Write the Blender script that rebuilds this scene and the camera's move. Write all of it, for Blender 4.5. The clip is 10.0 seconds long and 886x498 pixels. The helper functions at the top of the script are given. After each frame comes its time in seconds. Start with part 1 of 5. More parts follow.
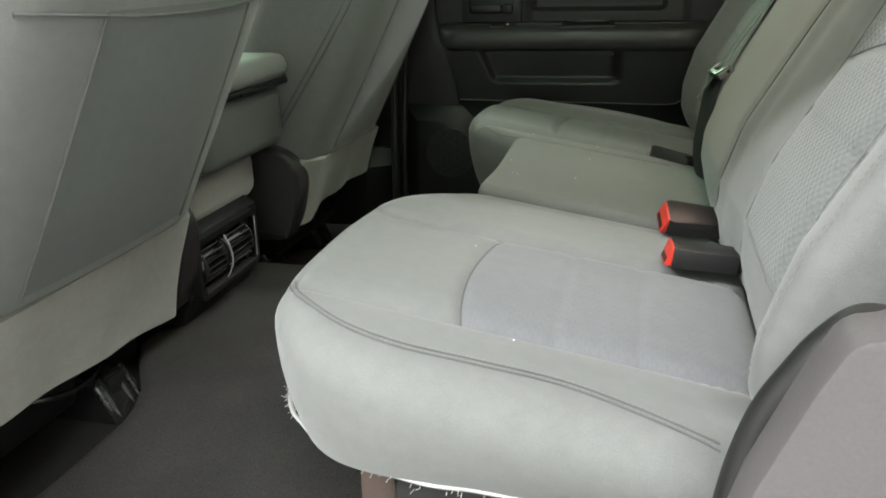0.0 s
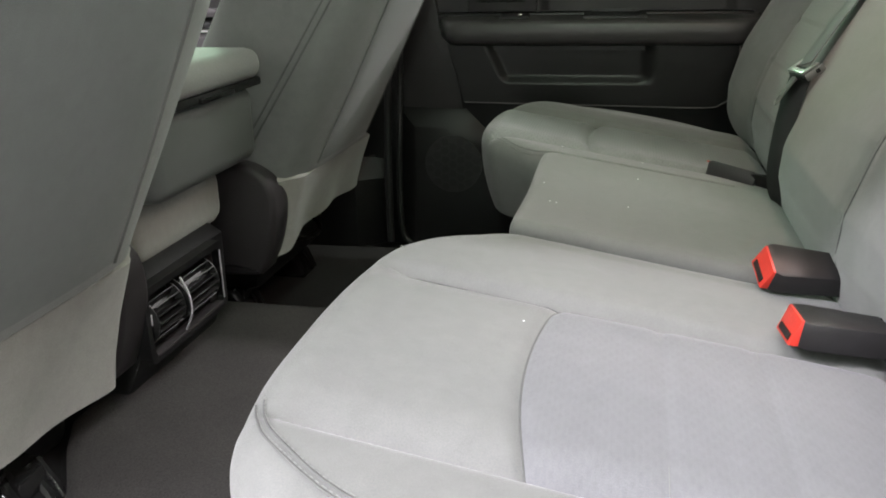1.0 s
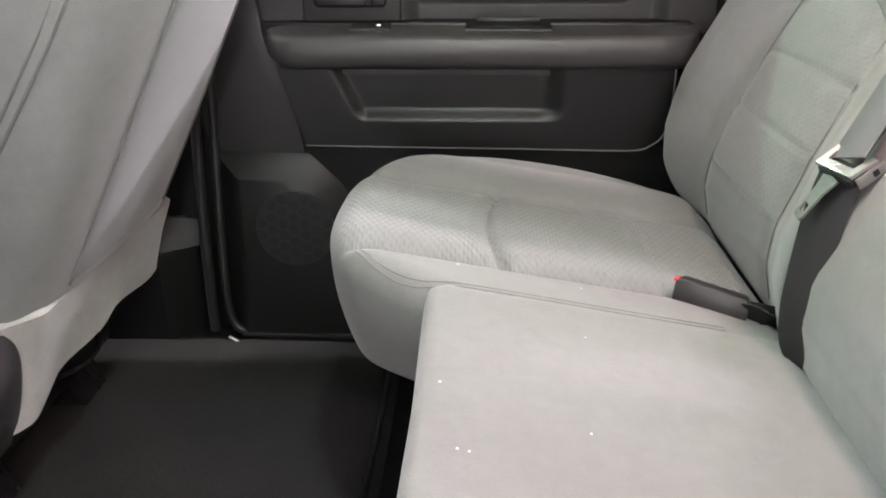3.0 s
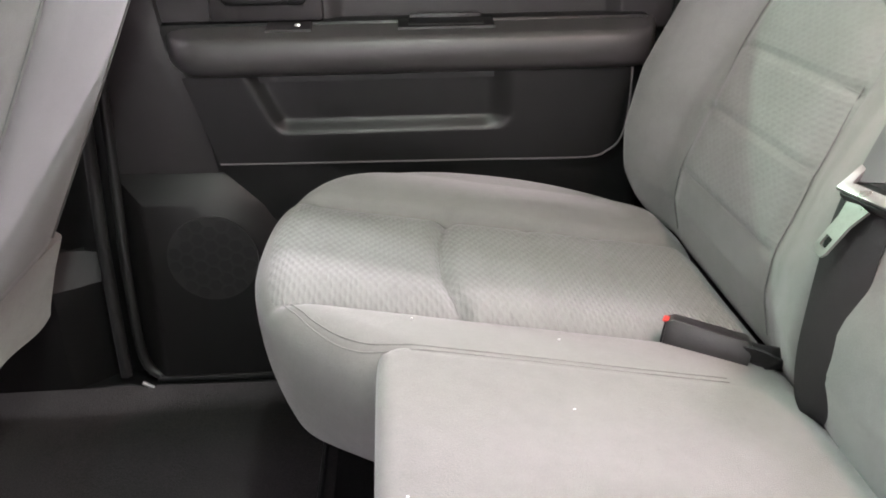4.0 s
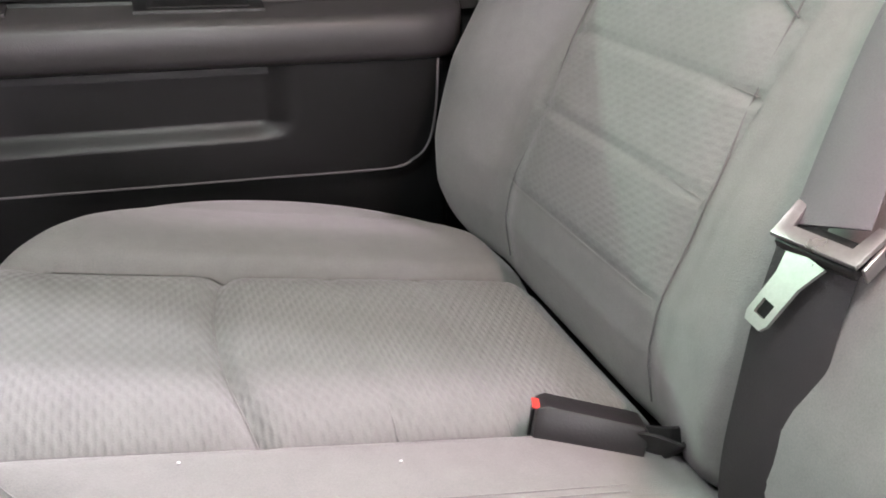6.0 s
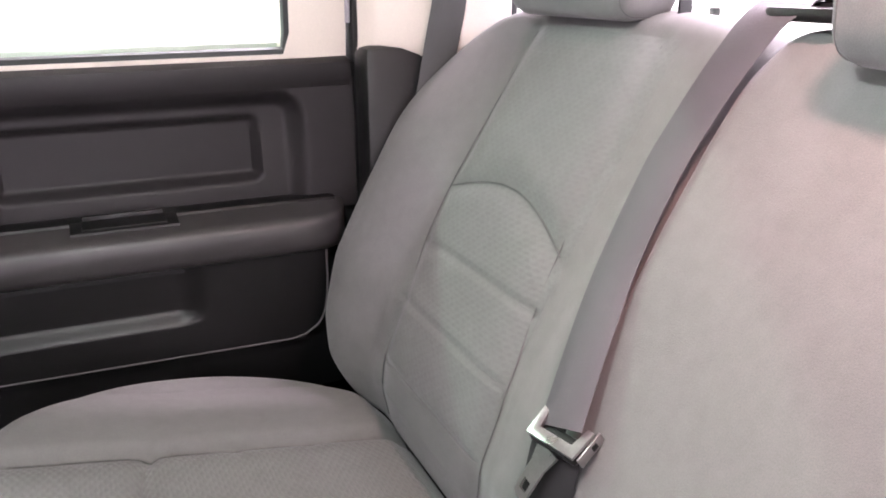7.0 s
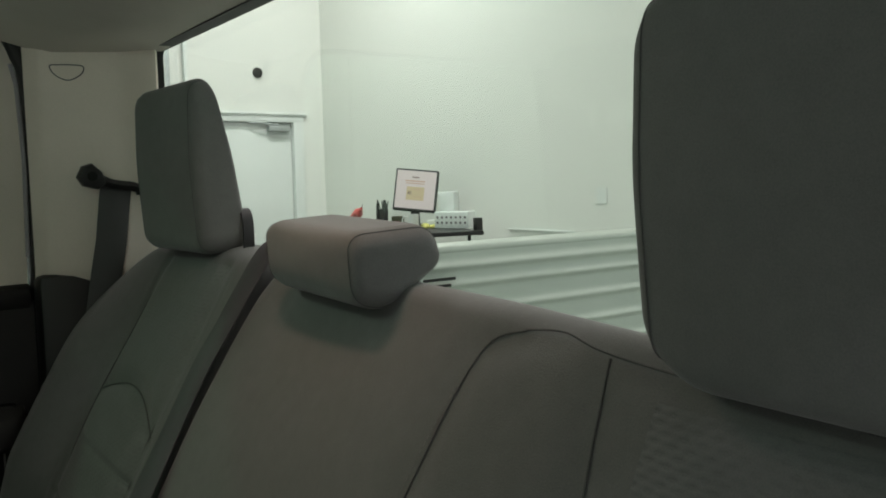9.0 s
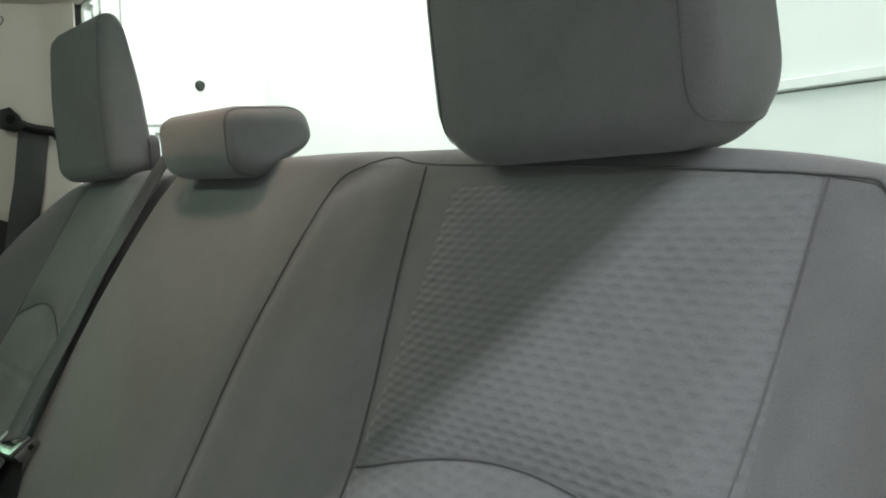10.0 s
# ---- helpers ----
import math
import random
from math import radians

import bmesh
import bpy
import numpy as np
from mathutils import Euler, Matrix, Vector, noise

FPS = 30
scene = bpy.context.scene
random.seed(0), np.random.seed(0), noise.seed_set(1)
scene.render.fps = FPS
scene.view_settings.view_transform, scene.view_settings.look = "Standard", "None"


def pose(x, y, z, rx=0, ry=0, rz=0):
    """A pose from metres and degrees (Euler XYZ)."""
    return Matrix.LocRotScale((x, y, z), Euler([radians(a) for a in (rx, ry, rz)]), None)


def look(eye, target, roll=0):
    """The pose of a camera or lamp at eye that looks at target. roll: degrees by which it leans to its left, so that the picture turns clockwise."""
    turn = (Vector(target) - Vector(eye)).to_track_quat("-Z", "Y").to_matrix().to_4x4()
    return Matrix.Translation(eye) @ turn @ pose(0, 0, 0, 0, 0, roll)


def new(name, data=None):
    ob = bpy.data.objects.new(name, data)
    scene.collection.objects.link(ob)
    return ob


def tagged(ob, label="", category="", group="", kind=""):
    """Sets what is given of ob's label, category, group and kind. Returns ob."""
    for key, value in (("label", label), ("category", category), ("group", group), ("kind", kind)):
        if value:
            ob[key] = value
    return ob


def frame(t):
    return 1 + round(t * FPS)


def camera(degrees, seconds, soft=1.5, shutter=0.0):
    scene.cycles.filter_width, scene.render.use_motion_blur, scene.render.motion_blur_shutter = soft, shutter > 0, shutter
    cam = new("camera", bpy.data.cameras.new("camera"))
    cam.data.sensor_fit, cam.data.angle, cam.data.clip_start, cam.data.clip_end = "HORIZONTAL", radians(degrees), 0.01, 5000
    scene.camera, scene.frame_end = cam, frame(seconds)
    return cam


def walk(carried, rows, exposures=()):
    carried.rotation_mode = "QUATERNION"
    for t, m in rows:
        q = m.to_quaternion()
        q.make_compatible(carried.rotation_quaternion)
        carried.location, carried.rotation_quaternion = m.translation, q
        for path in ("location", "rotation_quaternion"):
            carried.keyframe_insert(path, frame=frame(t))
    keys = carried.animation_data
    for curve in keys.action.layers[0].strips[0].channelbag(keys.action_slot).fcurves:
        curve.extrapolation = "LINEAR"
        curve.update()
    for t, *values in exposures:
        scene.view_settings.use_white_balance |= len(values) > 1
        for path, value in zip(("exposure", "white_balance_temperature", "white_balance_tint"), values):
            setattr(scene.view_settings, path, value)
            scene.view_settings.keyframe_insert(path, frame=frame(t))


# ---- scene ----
cam = camera(56.0, 10.0, soft=1.8)
PATH = [
    (0, (0.404, -1.256, 0.714), (-0.053, 0.581, 0.068), -1.4),
    (0.5, (0.367, -1.121, 0.693), (-0.064, 0.72, 0.043), -1.3),
    (1, (0.294, -0.98, 0.684), (-0.122, 0.863, 0.029), -1.3),
    (1.5, (0.217, -0.807, 0.708), (-0.17, 1.036, 0.037), -1.4),
    (2, (0.231, -0.597, 0.708), (-0.089, 1.247, 0.003), -1.5),
    (2.5, (0.212, -0.462, 0.727), (-0.012, 1.384, -0.01), -1.4),
    (3, (0.221, -0.463, 0.734), (0.134, 1.385, -0.025), -0.4),
    (4.5, (0.188, -0.21, 0.725), (0.364, 1.611, -0.082), -1.2),
    (5, (0.191, -0.135, 0.706), (0.486, 1.664, -0.115), -0.4),
    (5.5, (0.204, -0.091, 0.684), (0.641, 1.672, -0.154), 0.7),
    (5.7, (0.214, -0.084, 0.682), (0.717, 1.661, -0.155), 1.1),
    (6.8, (0.207, -0.213, 0.834), (0.972, 1.478, 0.089), 0.5),
    (7, (0.223, -0.257, 0.861), (0.987, 1.481, 0.23), -0.3),
    (7.5, (0.262, -0.359, 0.903), (1.074, 1.43, 0.526), -0.9),
    (8, (0.283, -0.432, 0.913), (1.192, 1.334, 0.676), -0.9),
    (8.5, (0.315, -0.504, 0.913), (1.346, 1.201, 0.737), -1.1),
    (9, (0.344, -0.598, 0.9), (1.493, 1.031, 0.737), -1.4),
    (9.5, (0.353, -0.661, 0.848), (1.568, 0.922, 0.71), -1.7),
    (10, (0.345, -0.722, 0.767), (1.589, 0.841, 0.664), -1.7),
]
EXPOSURE = [(0, 0.75, 6700, 4), (0.5, 0.98, 6650, 10), (1.0, 1.10, 6600, 14), (2.5, 2.38, 6500, 30), (5.7, 2.56, 6450, 38), (7.0, 2.30, 6400, 46), (7.5, 0.66, 6400, 34), (8.0, -0.50, 6550, 23), (8.5, -0.86, 6600, 15), (9.2, -1.05, 6500, 6), (10, -0.10, 6300, 9)]
walk(cam, [(t, look(eye, target, roll)) for t, eye, target, roll in PATH], EXPOSURE)

# ---------------------------------------------------------------- light
world = bpy.data.worlds.new("world")
scene.world = world
world.use_nodes = True
world.node_tree.nodes["Background"].inputs["Color"].default_value = (0.9, 1.0, 0.95, 1)
world.node_tree.nodes["Background"].inputs["Strength"].default_value = 0.02


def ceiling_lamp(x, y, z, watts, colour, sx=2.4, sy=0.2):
    data = bpy.data.lights.new("unseen_ceiling_light", "AREA")
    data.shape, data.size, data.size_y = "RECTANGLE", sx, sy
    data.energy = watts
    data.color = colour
    ob = new("unseen_ceiling_light", data)
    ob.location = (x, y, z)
    return tagged(ob, "long tinted tube light, unseen, under the garage ceiling", "light", "ceiling lights", "structure")


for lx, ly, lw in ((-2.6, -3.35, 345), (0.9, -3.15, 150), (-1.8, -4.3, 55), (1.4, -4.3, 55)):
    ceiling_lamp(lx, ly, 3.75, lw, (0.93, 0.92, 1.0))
# Unseen green-tinted fill, added to reach the far side of the cab.
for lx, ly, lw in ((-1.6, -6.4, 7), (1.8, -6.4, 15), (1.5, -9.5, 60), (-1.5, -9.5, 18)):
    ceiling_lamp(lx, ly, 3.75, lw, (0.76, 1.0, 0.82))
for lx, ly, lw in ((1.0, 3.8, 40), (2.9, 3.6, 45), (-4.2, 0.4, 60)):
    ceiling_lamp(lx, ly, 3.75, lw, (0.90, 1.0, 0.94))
# Unseen lamp added to brighten the white walls.
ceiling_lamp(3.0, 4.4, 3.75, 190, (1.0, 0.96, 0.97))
# Unseen pink-tinted lamp, added to warm the cushions.
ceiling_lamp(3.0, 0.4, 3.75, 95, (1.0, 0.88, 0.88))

# Unseen green lamp, added to tint the far backrest.
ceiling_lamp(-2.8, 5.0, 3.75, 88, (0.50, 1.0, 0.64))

# warm rear dome lamp, lit with the door open, and an added green fill bulb
def cab_light(x, y, z, watts, bulb, colour, label):
    """A flat lens that shines down, or a bare bulb that shines to all sides."""
    data = bpy.data.lights.new("cab_light", "POINT" if bulb else "AREA")
    if bulb:
        data.shadow_soft_size = 0.018
    else:
        data.shape, data.size, data.size_y, data.spread = "RECTANGLE", 0.04, 0.06, radians(150)
    data.energy, data.color = watts, colour
    ob = new("cab_light", data)
    ob.location = (x, y, z)
    tagged(ob, label, "light", "dome lamps", "structure")


cab_light(0.58, 0.03, 1.098, 0.45, False, (1.0, 0.60, 0.47), "warm dome lamp at the rear of the headliner")
cab_light(0.20, 0.03, 1.130, 2.25, True, (0.74, 1.0, 0.82), "added greenish fill bulb under the middle of the headliner")

# ---------------------------------------------------------------- helpers
def clamp(v, a, b):
    return max(a, min(b, v))


def lerp_table(v, rows):
    """Straight-line look-up in rows of (key, value)."""
    for (a, p), (b, q) in zip(rows, rows[1:]):
        if v <= b:
            return p + (q - p) * clamp((v - a) / (b - a), 0, 1)
    return rows[-1][1]


def smooth01(a, b, v):
    u = clamp((v - a) / (b - a), 0, 1)
    return u * u * (3 - 2 * u)


def finish(bm, smooth=True):
    bmesh.ops.recalc_face_normals(bm, faces=bm.faces)
    for f in bm.faces:
        f.smooth = smooth
    return bm


def mesh_of(name, bm, sharp=0.7):
    me = bpy.data.meshes.new(name)
    bm.to_mesh(me)
    bm.free()
    if sharp:
        me.set_sharp_from_angle(angle=sharp)
    return me


def thing(name, label, category, at=(0, 0, 0), group="", kind=""):
    ob = new(name)
    ob.empty_display_size = 0.05
    ob.location = at
    return tagged(ob, label, category, group, kind)


def part(name, bm, material, parent=None, label="", sharp=0.7):
    """One bmesh, given in world coordinates, as one mesh object under a thing or a part."""
    me = mesh_of(name, bm, sharp)
    me.materials.append(material)
    ob = new(name, me)
    if parent is not None:
        up = parent
        base = Vector((0, 0, 0))
        while up is not None:
            base += up.location
            up = up.parent
        me.transform(Matrix.Translation(-base))
        ob.parent = parent
    if label:
        ob["label"] = label
    return ob


def solid(name, bm, material, label, category, kind="", group="", sharp=0.7):
    """One mesh as a top-level object with its origin at the middle of its foot."""
    co = [v.co.copy() for v in bm.verts]
    lo = Vector([min(c[i] for c in co) for i in range(3)])
    hi = Vector([max(c[i] for c in co) for i in range(3)])
    base = Vector(((lo.x + hi.x) / 2, (lo.y + hi.y) / 2, lo.z))
    me = mesh_of(name, bm, sharp)
    me.transform(Matrix.Translation(-base))
    me.materials.append(material)
    ob = new(name, me)
    ob.location = base
    return tagged(ob, label, category, group, kind)


def box(x0, x1, y0, y1, z0, z1, r=0.0, seg=2, bm=None):
    bm = bm or bmesh.new()
    m = Matrix.Translation(((x0 + x1) / 2, (y0 + y1) / 2, (z0 + z1) / 2)) @ Matrix.Diagonal((x1 - x0, y1 - y0, z1 - z0, 1))
    made = bmesh.ops.create_cube(bm, size=1, matrix=m)["verts"]
    if r > 0:
        edges = list({e for v in made for e in v.link_edges})
        bmesh.ops.bevel(bm, geom=edges, offset=r, segments=seg, profile=0.5, affect="EDGES")
    return finish(bm)


def loft(rings, closed=True, caps=True, bm=None):
    """Rings of points with the same count, joined one to the next."""
    bm = bm or bmesh.new()
    rows = [[bm.verts.new(p) for p in ring] for ring in rings]
    n = len(rows[0])
    for a, b in zip(rows, rows[1:]):
        for i in range(n if closed else n - 1):
            j = (i + 1) % n
            bm.faces.new((a[i], a[j], b[j], b[i]))
    if caps and closed:
        bm.faces.new(rows[0])
        bm.faces.new(list(reversed(rows[-1])))
    return finish(bm)


def grid(fn, nu, nv, bm=None):
    """An open sheet from fn(u, v), u and v from 0 to 1."""
    return loft([[fn(i / nu, j / nv) for j in range(nv + 1)] for i in range(nu + 1)], closed=False, caps=False, bm=bm)


def spline(points, n, closed=False):
    """A smooth line of n points through the given ones."""
    pts = [Vector(p) for p in points]
    out, m = [], len(pts)
    spans = m if closed else m - 1
    for k in range(n):
        u = k * spans / (n if closed else n - 1)
        i = min(int(u), spans - 1)
        f = u - i
        g = (lambda a: pts[a % m]) if closed else (lambda a: pts[clamp(a, 0, m - 1)])
        p0, p1, p2, p3 = g(i - 1), g(i), g(i + 1), g(i + 2)
        out.append(0.5 * (2 * p1 + (p2 - p0) * f + (2 * p0 - 5 * p1 + 4 * p2 - p3) * f * f + (3 * p1 - p0 - 3 * p2 + p3) * f ** 3))
    return out


def tube(points, r, n=8, bm=None, flat=1.0):
    """A round rod along points."""
    pts = [Vector(p) for p in points]
    rings, side = [], None
    for i, p in enumerate(pts):
        d = (pts[min(i + 1, len(pts) - 1)] - pts[max(i - 1, 0)]).normalized()
        if side is None:
            side = d.cross(Vector((0, 0, 1)))
            if side.length < 0.1:
                side = d.cross(Vector((0, 1, 0)))
        side = (side - d * side.dot(d)).normalized()
        up = d.cross(side)
        rings.append([p + side * (r * math.cos(a)) + up * (r * flat * math.sin(a)) for a in [2 * math.pi * k / n for k in range(n)]])
    return loft(rings, bm=bm)


def ribbon(points, across, width, thick, bm=None):
    """A strap along points; across gives its width direction at each point."""
    pts = [Vector(p) for p in points]
    rings = []
    for i, p in enumerate(pts):
        d = (pts[min(i + 1, len(pts) - 1)] - pts[max(i - 1, 0)]).normalized()
        a = Vector(across[i] if isinstance(across, list) else across)
        a = (a - d * a.dot(d)).normalized()
        n = d.cross(a)
        w, h = width / 2, thick / 2
        rings.append([p + a * (w * s) + n * (h * t) for s, t in ((-1, -.3), (-.96, -1), (0, -1.15), (.96, -1), (1, -.3), (1, .3), (.96, 1), (0, 1.15), (-.96, 1), (-1, .3))])
    return loft(rings, bm=bm)


def prism(outline, axis, a, b, r=0.0, seg=2, bm=None):
    """A flat outline, given in the two other axes, pulled along axis from a to b, with rounded edges."""
    bm = bm or bmesh.new()

    def at(p, h):
        return {"x": (h, p[0], p[1]), "y": (p[0], h, p[1]), "z": (p[0], p[1], h)}[axis]

    lo = [bm.verts.new(at(p, a)) for p in outline]
    hi = [bm.verts.new(at(p, b)) for p in outline]
    n = len(outline)
    f0, f1 = bm.faces.new(lo), bm.faces.new(list(reversed(hi)))
    for i in range(n):
        bm.faces.new((lo[i], lo[(i + 1) % n], hi[(i + 1) % n], hi[i]))
    bmesh.ops.recalc_face_normals(bm, faces=bm.faces)
    if r > 0:
        edges = list({e for f in (f0, f1) for e in f.edges})
        bmesh.ops.bevel(bm, geom=edges, offset=r, segments=seg, profile=0.5, affect="EDGES")
    return finish(bm)


def round_rect(a0, a1, b0, b1, r, n=5):
    out = []
    for ca, cb, s in ((a1 - r, b1 - r, 0), (a0 + r, b1 - r, 1), (a0 + r, b0 + r, 2), (a1 - r, b0 + r, 3)):
        out += [(ca + r * math.cos(math.pi / 2 * (s + k / n)), cb + r * math.sin(math.pi / 2 * (s + k / n))) for k in range(n + 1)]
    return out


def pad(outline, centre, top, foot, rim, place, seg=180, rings=44, tuck=0.0, bulge=0.0):
    """A padded block: outline in plan, height top(p, q), rounded rim, sides down to height foot. place maps (p, q, h) to the world."""
    edge = spline([(p, q, 0) for p, q in outline], seg, closed=True)
    c = Vector((centre[0], centre[1], 0))
    rows = []

    def ring(inset, drop, use_foot=None):
        out = []
        for e in edge:
            d = e - c
            p = c + d * (1 - inset / d.length)
            h = top(p.x, p.y) - drop if use_foot is None else use_foot
            out.append(place(p.x, p.y, h))
        return out

    for k in range(1, rings + 1):
        s = k / rings
        row = []
        for e in edge:
            d = e - c
            p = c + d * (s * (1 - rim / d.length))
            row.append(place(p.x, p.y, top(p.x, p.y)))
        rows.append(row)
    for k in range(1, 9):
        a = math.pi / 2 * k / 8
        rows.append(ring(rim * (1 - math.sin(a)), rim * (1 - math.cos(a))))
    for k in range(1, 7):
        u = k / 6
        out = []
        for e in edge:
            d = e - c
            h0 = top(e.x, e.y) - rim
            inset = tuck * u * u - bulge * math.sin(math.pi * u)
            p = c + d * (1 - inset / d.length)
            out.append(place(p.x, p.y, h0 + (foot - h0) * u))
        rows.append(out)
    bm = loft(rows, caps=False)
    mid = bm.verts.new(place(c.x, c.y, top(c.x, c.y)))
    bm.verts.ensure_lookup_table()
    for i in range(seg):
        bm.faces.new((bm.verts[i], bm.verts[(i + 1) % seg], mid))
    first = len(rows) * seg - seg
    bm.faces.new([bm.verts[first + i] for i in range(seg)])
    return finish(bm)


def on_pad(outline, centre, top, rim):
    """The height of a pad's cover, its rounded rim included."""
    edge = [e - Vector((centre[0], centre[1], 0)) for e in spline([(p, q, 0) for p, q in outline], 360, closed=True)]
    reach = sorted((math.atan2(e.y, e.x), e.length) for e in edge)
    reach = [(reach[-1][0] - 2 * math.pi, reach[-1][1])] + reach + [(reach[0][0] + 2 * math.pi, reach[0][1])]

    def height(p, q):
        a, b = p - centre[0], q - centre[1]
        s = clamp(1 - (lerp_table(math.atan2(b, a), reach) - math.hypot(a, b)) / rim, 0, 1)
        return top(p, q) - rim * (1 - math.sqrt(1 - s * s))

    return height


# ---------------------------------------------------------------- materials
def material(name, rough=0.6, metal=0.0, spec=0.5):
    m = bpy.data.materials.new(name)
    m.use_nodes = True
    b = m.node_tree.nodes["Principled BSDF"]
    b.inputs["Roughness"].default_value = rough
    b.inputs["Metallic"].default_value = metal
    b.inputs["Specular IOR Level"].default_value = spec
    return m, m.node_tree, b


def link(nt, a, b):
    nt.links.new(a, b)


def noise_node(nt, scale, detail=4.0, rough=0.55, co=None):
    n = nt.nodes.new("ShaderNodeTexNoise")
    n.inputs["Scale"].default_value = scale
    n.inputs["Detail"].default_value = detail
    n.inputs["Roughness"].default_value = rough
    if co:
        link(nt, co, n.inputs["Vector"])
    return n


def coords(nt):
    return nt.nodes.new("ShaderNodeTexCoord").outputs["Object"]


def ramp(nt, fac, stops):
    r = nt.nodes.new("ShaderNodeValToRGB")
    while len(r.color_ramp.elements) < len(stops):
        r.color_ramp.elements.new(0.5)
    for e, (p, c) in zip(r.color_ramp.elements, stops):
        e.position, e.color = p, (*c, 1) if len(c) == 3 else c
    link(nt, fac, r.inputs["Fac"])
    return r.outputs["Color"]


def bump(nt, b, height, strength, distance, after=None):
    n = nt.nodes.new("ShaderNodeBump")
    n.inputs["Strength"].default_value = strength
    n.inputs["Distance"].default_value = distance
    link(nt, height, n.inputs["Height"])
    if after:
        link(nt, after, n.inputs["Normal"])
    link(nt, n.outputs["Normal"], b.inputs["Normal"])
    return n.outputs["Normal"]


def math_node(nt, op, a, b=None):
    n = nt.nodes.new("ShaderNodeMath")
    n.operation = op
    for i, v in enumerate((a, b)):
        if v is None:
            continue
        if isinstance(v, (int, float)):
            n.inputs[i].default_value = v
        else:
            link(nt, v, n.inputs[i])
    return n.outputs[0]


def tint(c, k):
    return tuple(clamp(v * k, 0, 1) for v in c)


def mottled(name, colour, rough=0.6, spread=0.12, scale=6.0, grain=300.0, grain_depth=0.0004, metal=0.0, spec=0.5, sheen=0.0, fine=0.06):
    """Base colour with broad and fine variation and a fine grain in relief."""
    m, nt, b = material(name, rough, metal, spec)
    co = coords(nt)
    broad = noise_node(nt, scale, 5, 0.6, co)
    small = noise_node(nt, grain, 3, 0.6, co)
    col = ramp(nt, broad.outputs["Fac"], [(0.3, tint(colour, 1 - spread)), (0.7, tint(colour, 1 + spread))])
    mix = nt.nodes.new("ShaderNodeMixRGB")
    mix.blend_type = "MULTIPLY"
    mix.inputs["Fac"].default_value = 1
    link(nt, col, mix.inputs[1])
    link(nt, ramp(nt, small.outputs["Fac"], [(0.3, (1 - fine,) * 3), (0.7, (1 + fine,) * 3)]), mix.inputs[2])
    link(nt, mix.outputs[0], b.inputs["Base Color"])
    rr = nt.nodes.new("ShaderNodeMapRange")
    rr.inputs["To Min"].default_value, rr.inputs["To Max"].default_value = clamp(rough - 0.08, 0, 1), clamp(rough + 0.08, 0, 1)
    link(nt, broad.outputs["Fac"], rr.inputs["Value"])
    link(nt, rr.outputs["Result"], b.inputs["Roughness"])
    if grain_depth:
        bump(nt, b, small.outputs["Fac"], 0.6, grain_depth)
    if sheen:
        b.inputs["Sheen Weight"].default_value = sheen
        b.inputs["Sheen Roughness"].default_value = 0.5
    return m


def cloth(name, colour, comb=0.0, cell=0.011, weave=900.0, axes=(0, 1), flat=1.0):
    """Woven seat cloth; comb: depth of an embossed honeycomb in metres."""
    m, nt, b = material(name, 0.85, 0, 0.25)
    co = coords(nt)
    broad = noise_node(nt, 4.0, 4, 0.6, co)
    mid = noise_node(nt, 60.0, 4, 0.6, co)
    small = noise_node(nt, weave, 2, 0.7, co)
    col = ramp(nt, broad.outputs["Fac"], [(0.25, tint(colour, 0.96)), (0.75, tint(colour, 1.04))])
    mix = nt.nodes.new("ShaderNodeMixRGB")
    mix.blend_type = "MULTIPLY"
    mix.inputs["Fac"].default_value = 1
    link(nt, col, mix.inputs[1])
    both = math_node(nt, "ADD", math_node(nt, "MULTIPLY", mid.outputs["Fac"], 0.4), math_node(nt, "MULTIPLY", small.outputs["Fac"], 0.6))
    link(nt, ramp(nt, both, [(0.3, (0.86,) * 3), (0.7, (1.12,) * 3)]), mix.inputs[2])
    link(nt, mix.outputs[0], b.inputs["Base Color"])
    b.inputs["Sheen Weight"].default_value = 0.25
    b.inputs["Sheen Roughness"].default_value = 0.4
    nrm = bump(nt, b, small.outputs["Fac"], 0.5, 0.0006)
    if comb:
        sep = nt.nodes.new("ShaderNodeSeparateXYZ")
        link(nt, co, sep.inputs[0])
        a, c = sep.outputs[axes[0]], sep.outputs[axes[1]]
        k = 2 * math.pi / cell
        s60 = math.sqrt(3) / 2
        waves = None
        for ca, cc in ((1, 0), (-0.5, s60), (-0.5, -s60)):
            ph = math_node(nt, "ADD", math_node(nt, "MULTIPLY", a, k * ca * flat), math_node(nt, "MULTIPLY", c, k * cc))
            w = math_node(nt, "COSINE", ph)
            waves = w if waves is None else math_node(nt, "ADD", waves, w)
        lift = nt.nodes.new("ShaderNodeMapRange")
        lift.inputs["From Min"].default_value, lift.inputs["From Max"].default_value = 2.2, -1.3
        link(nt, waves, lift.inputs["Value"])
        bump(nt, b, lift.outputs["Result"], 1.0, comb, nrm)
        # Darkens hollows and lightens ridges: relief shading put into the cloth colour.
        relief_shade = nt.nodes.new("ShaderNodeMixRGB")
        relief_shade.blend_type = "MULTIPLY"
        relief_shade.inputs["Fac"].default_value = 1
        link(nt, mix.outputs[0], relief_shade.inputs[1])
        link(nt, ramp(nt, lift.outputs["Result"], [(0.0, (0.975,) * 3), (1.0, (1.03,) * 3)]), relief_shade.inputs[2])
        link(nt, relief_shade.outputs[0], b.inputs["Base Color"])
    return m


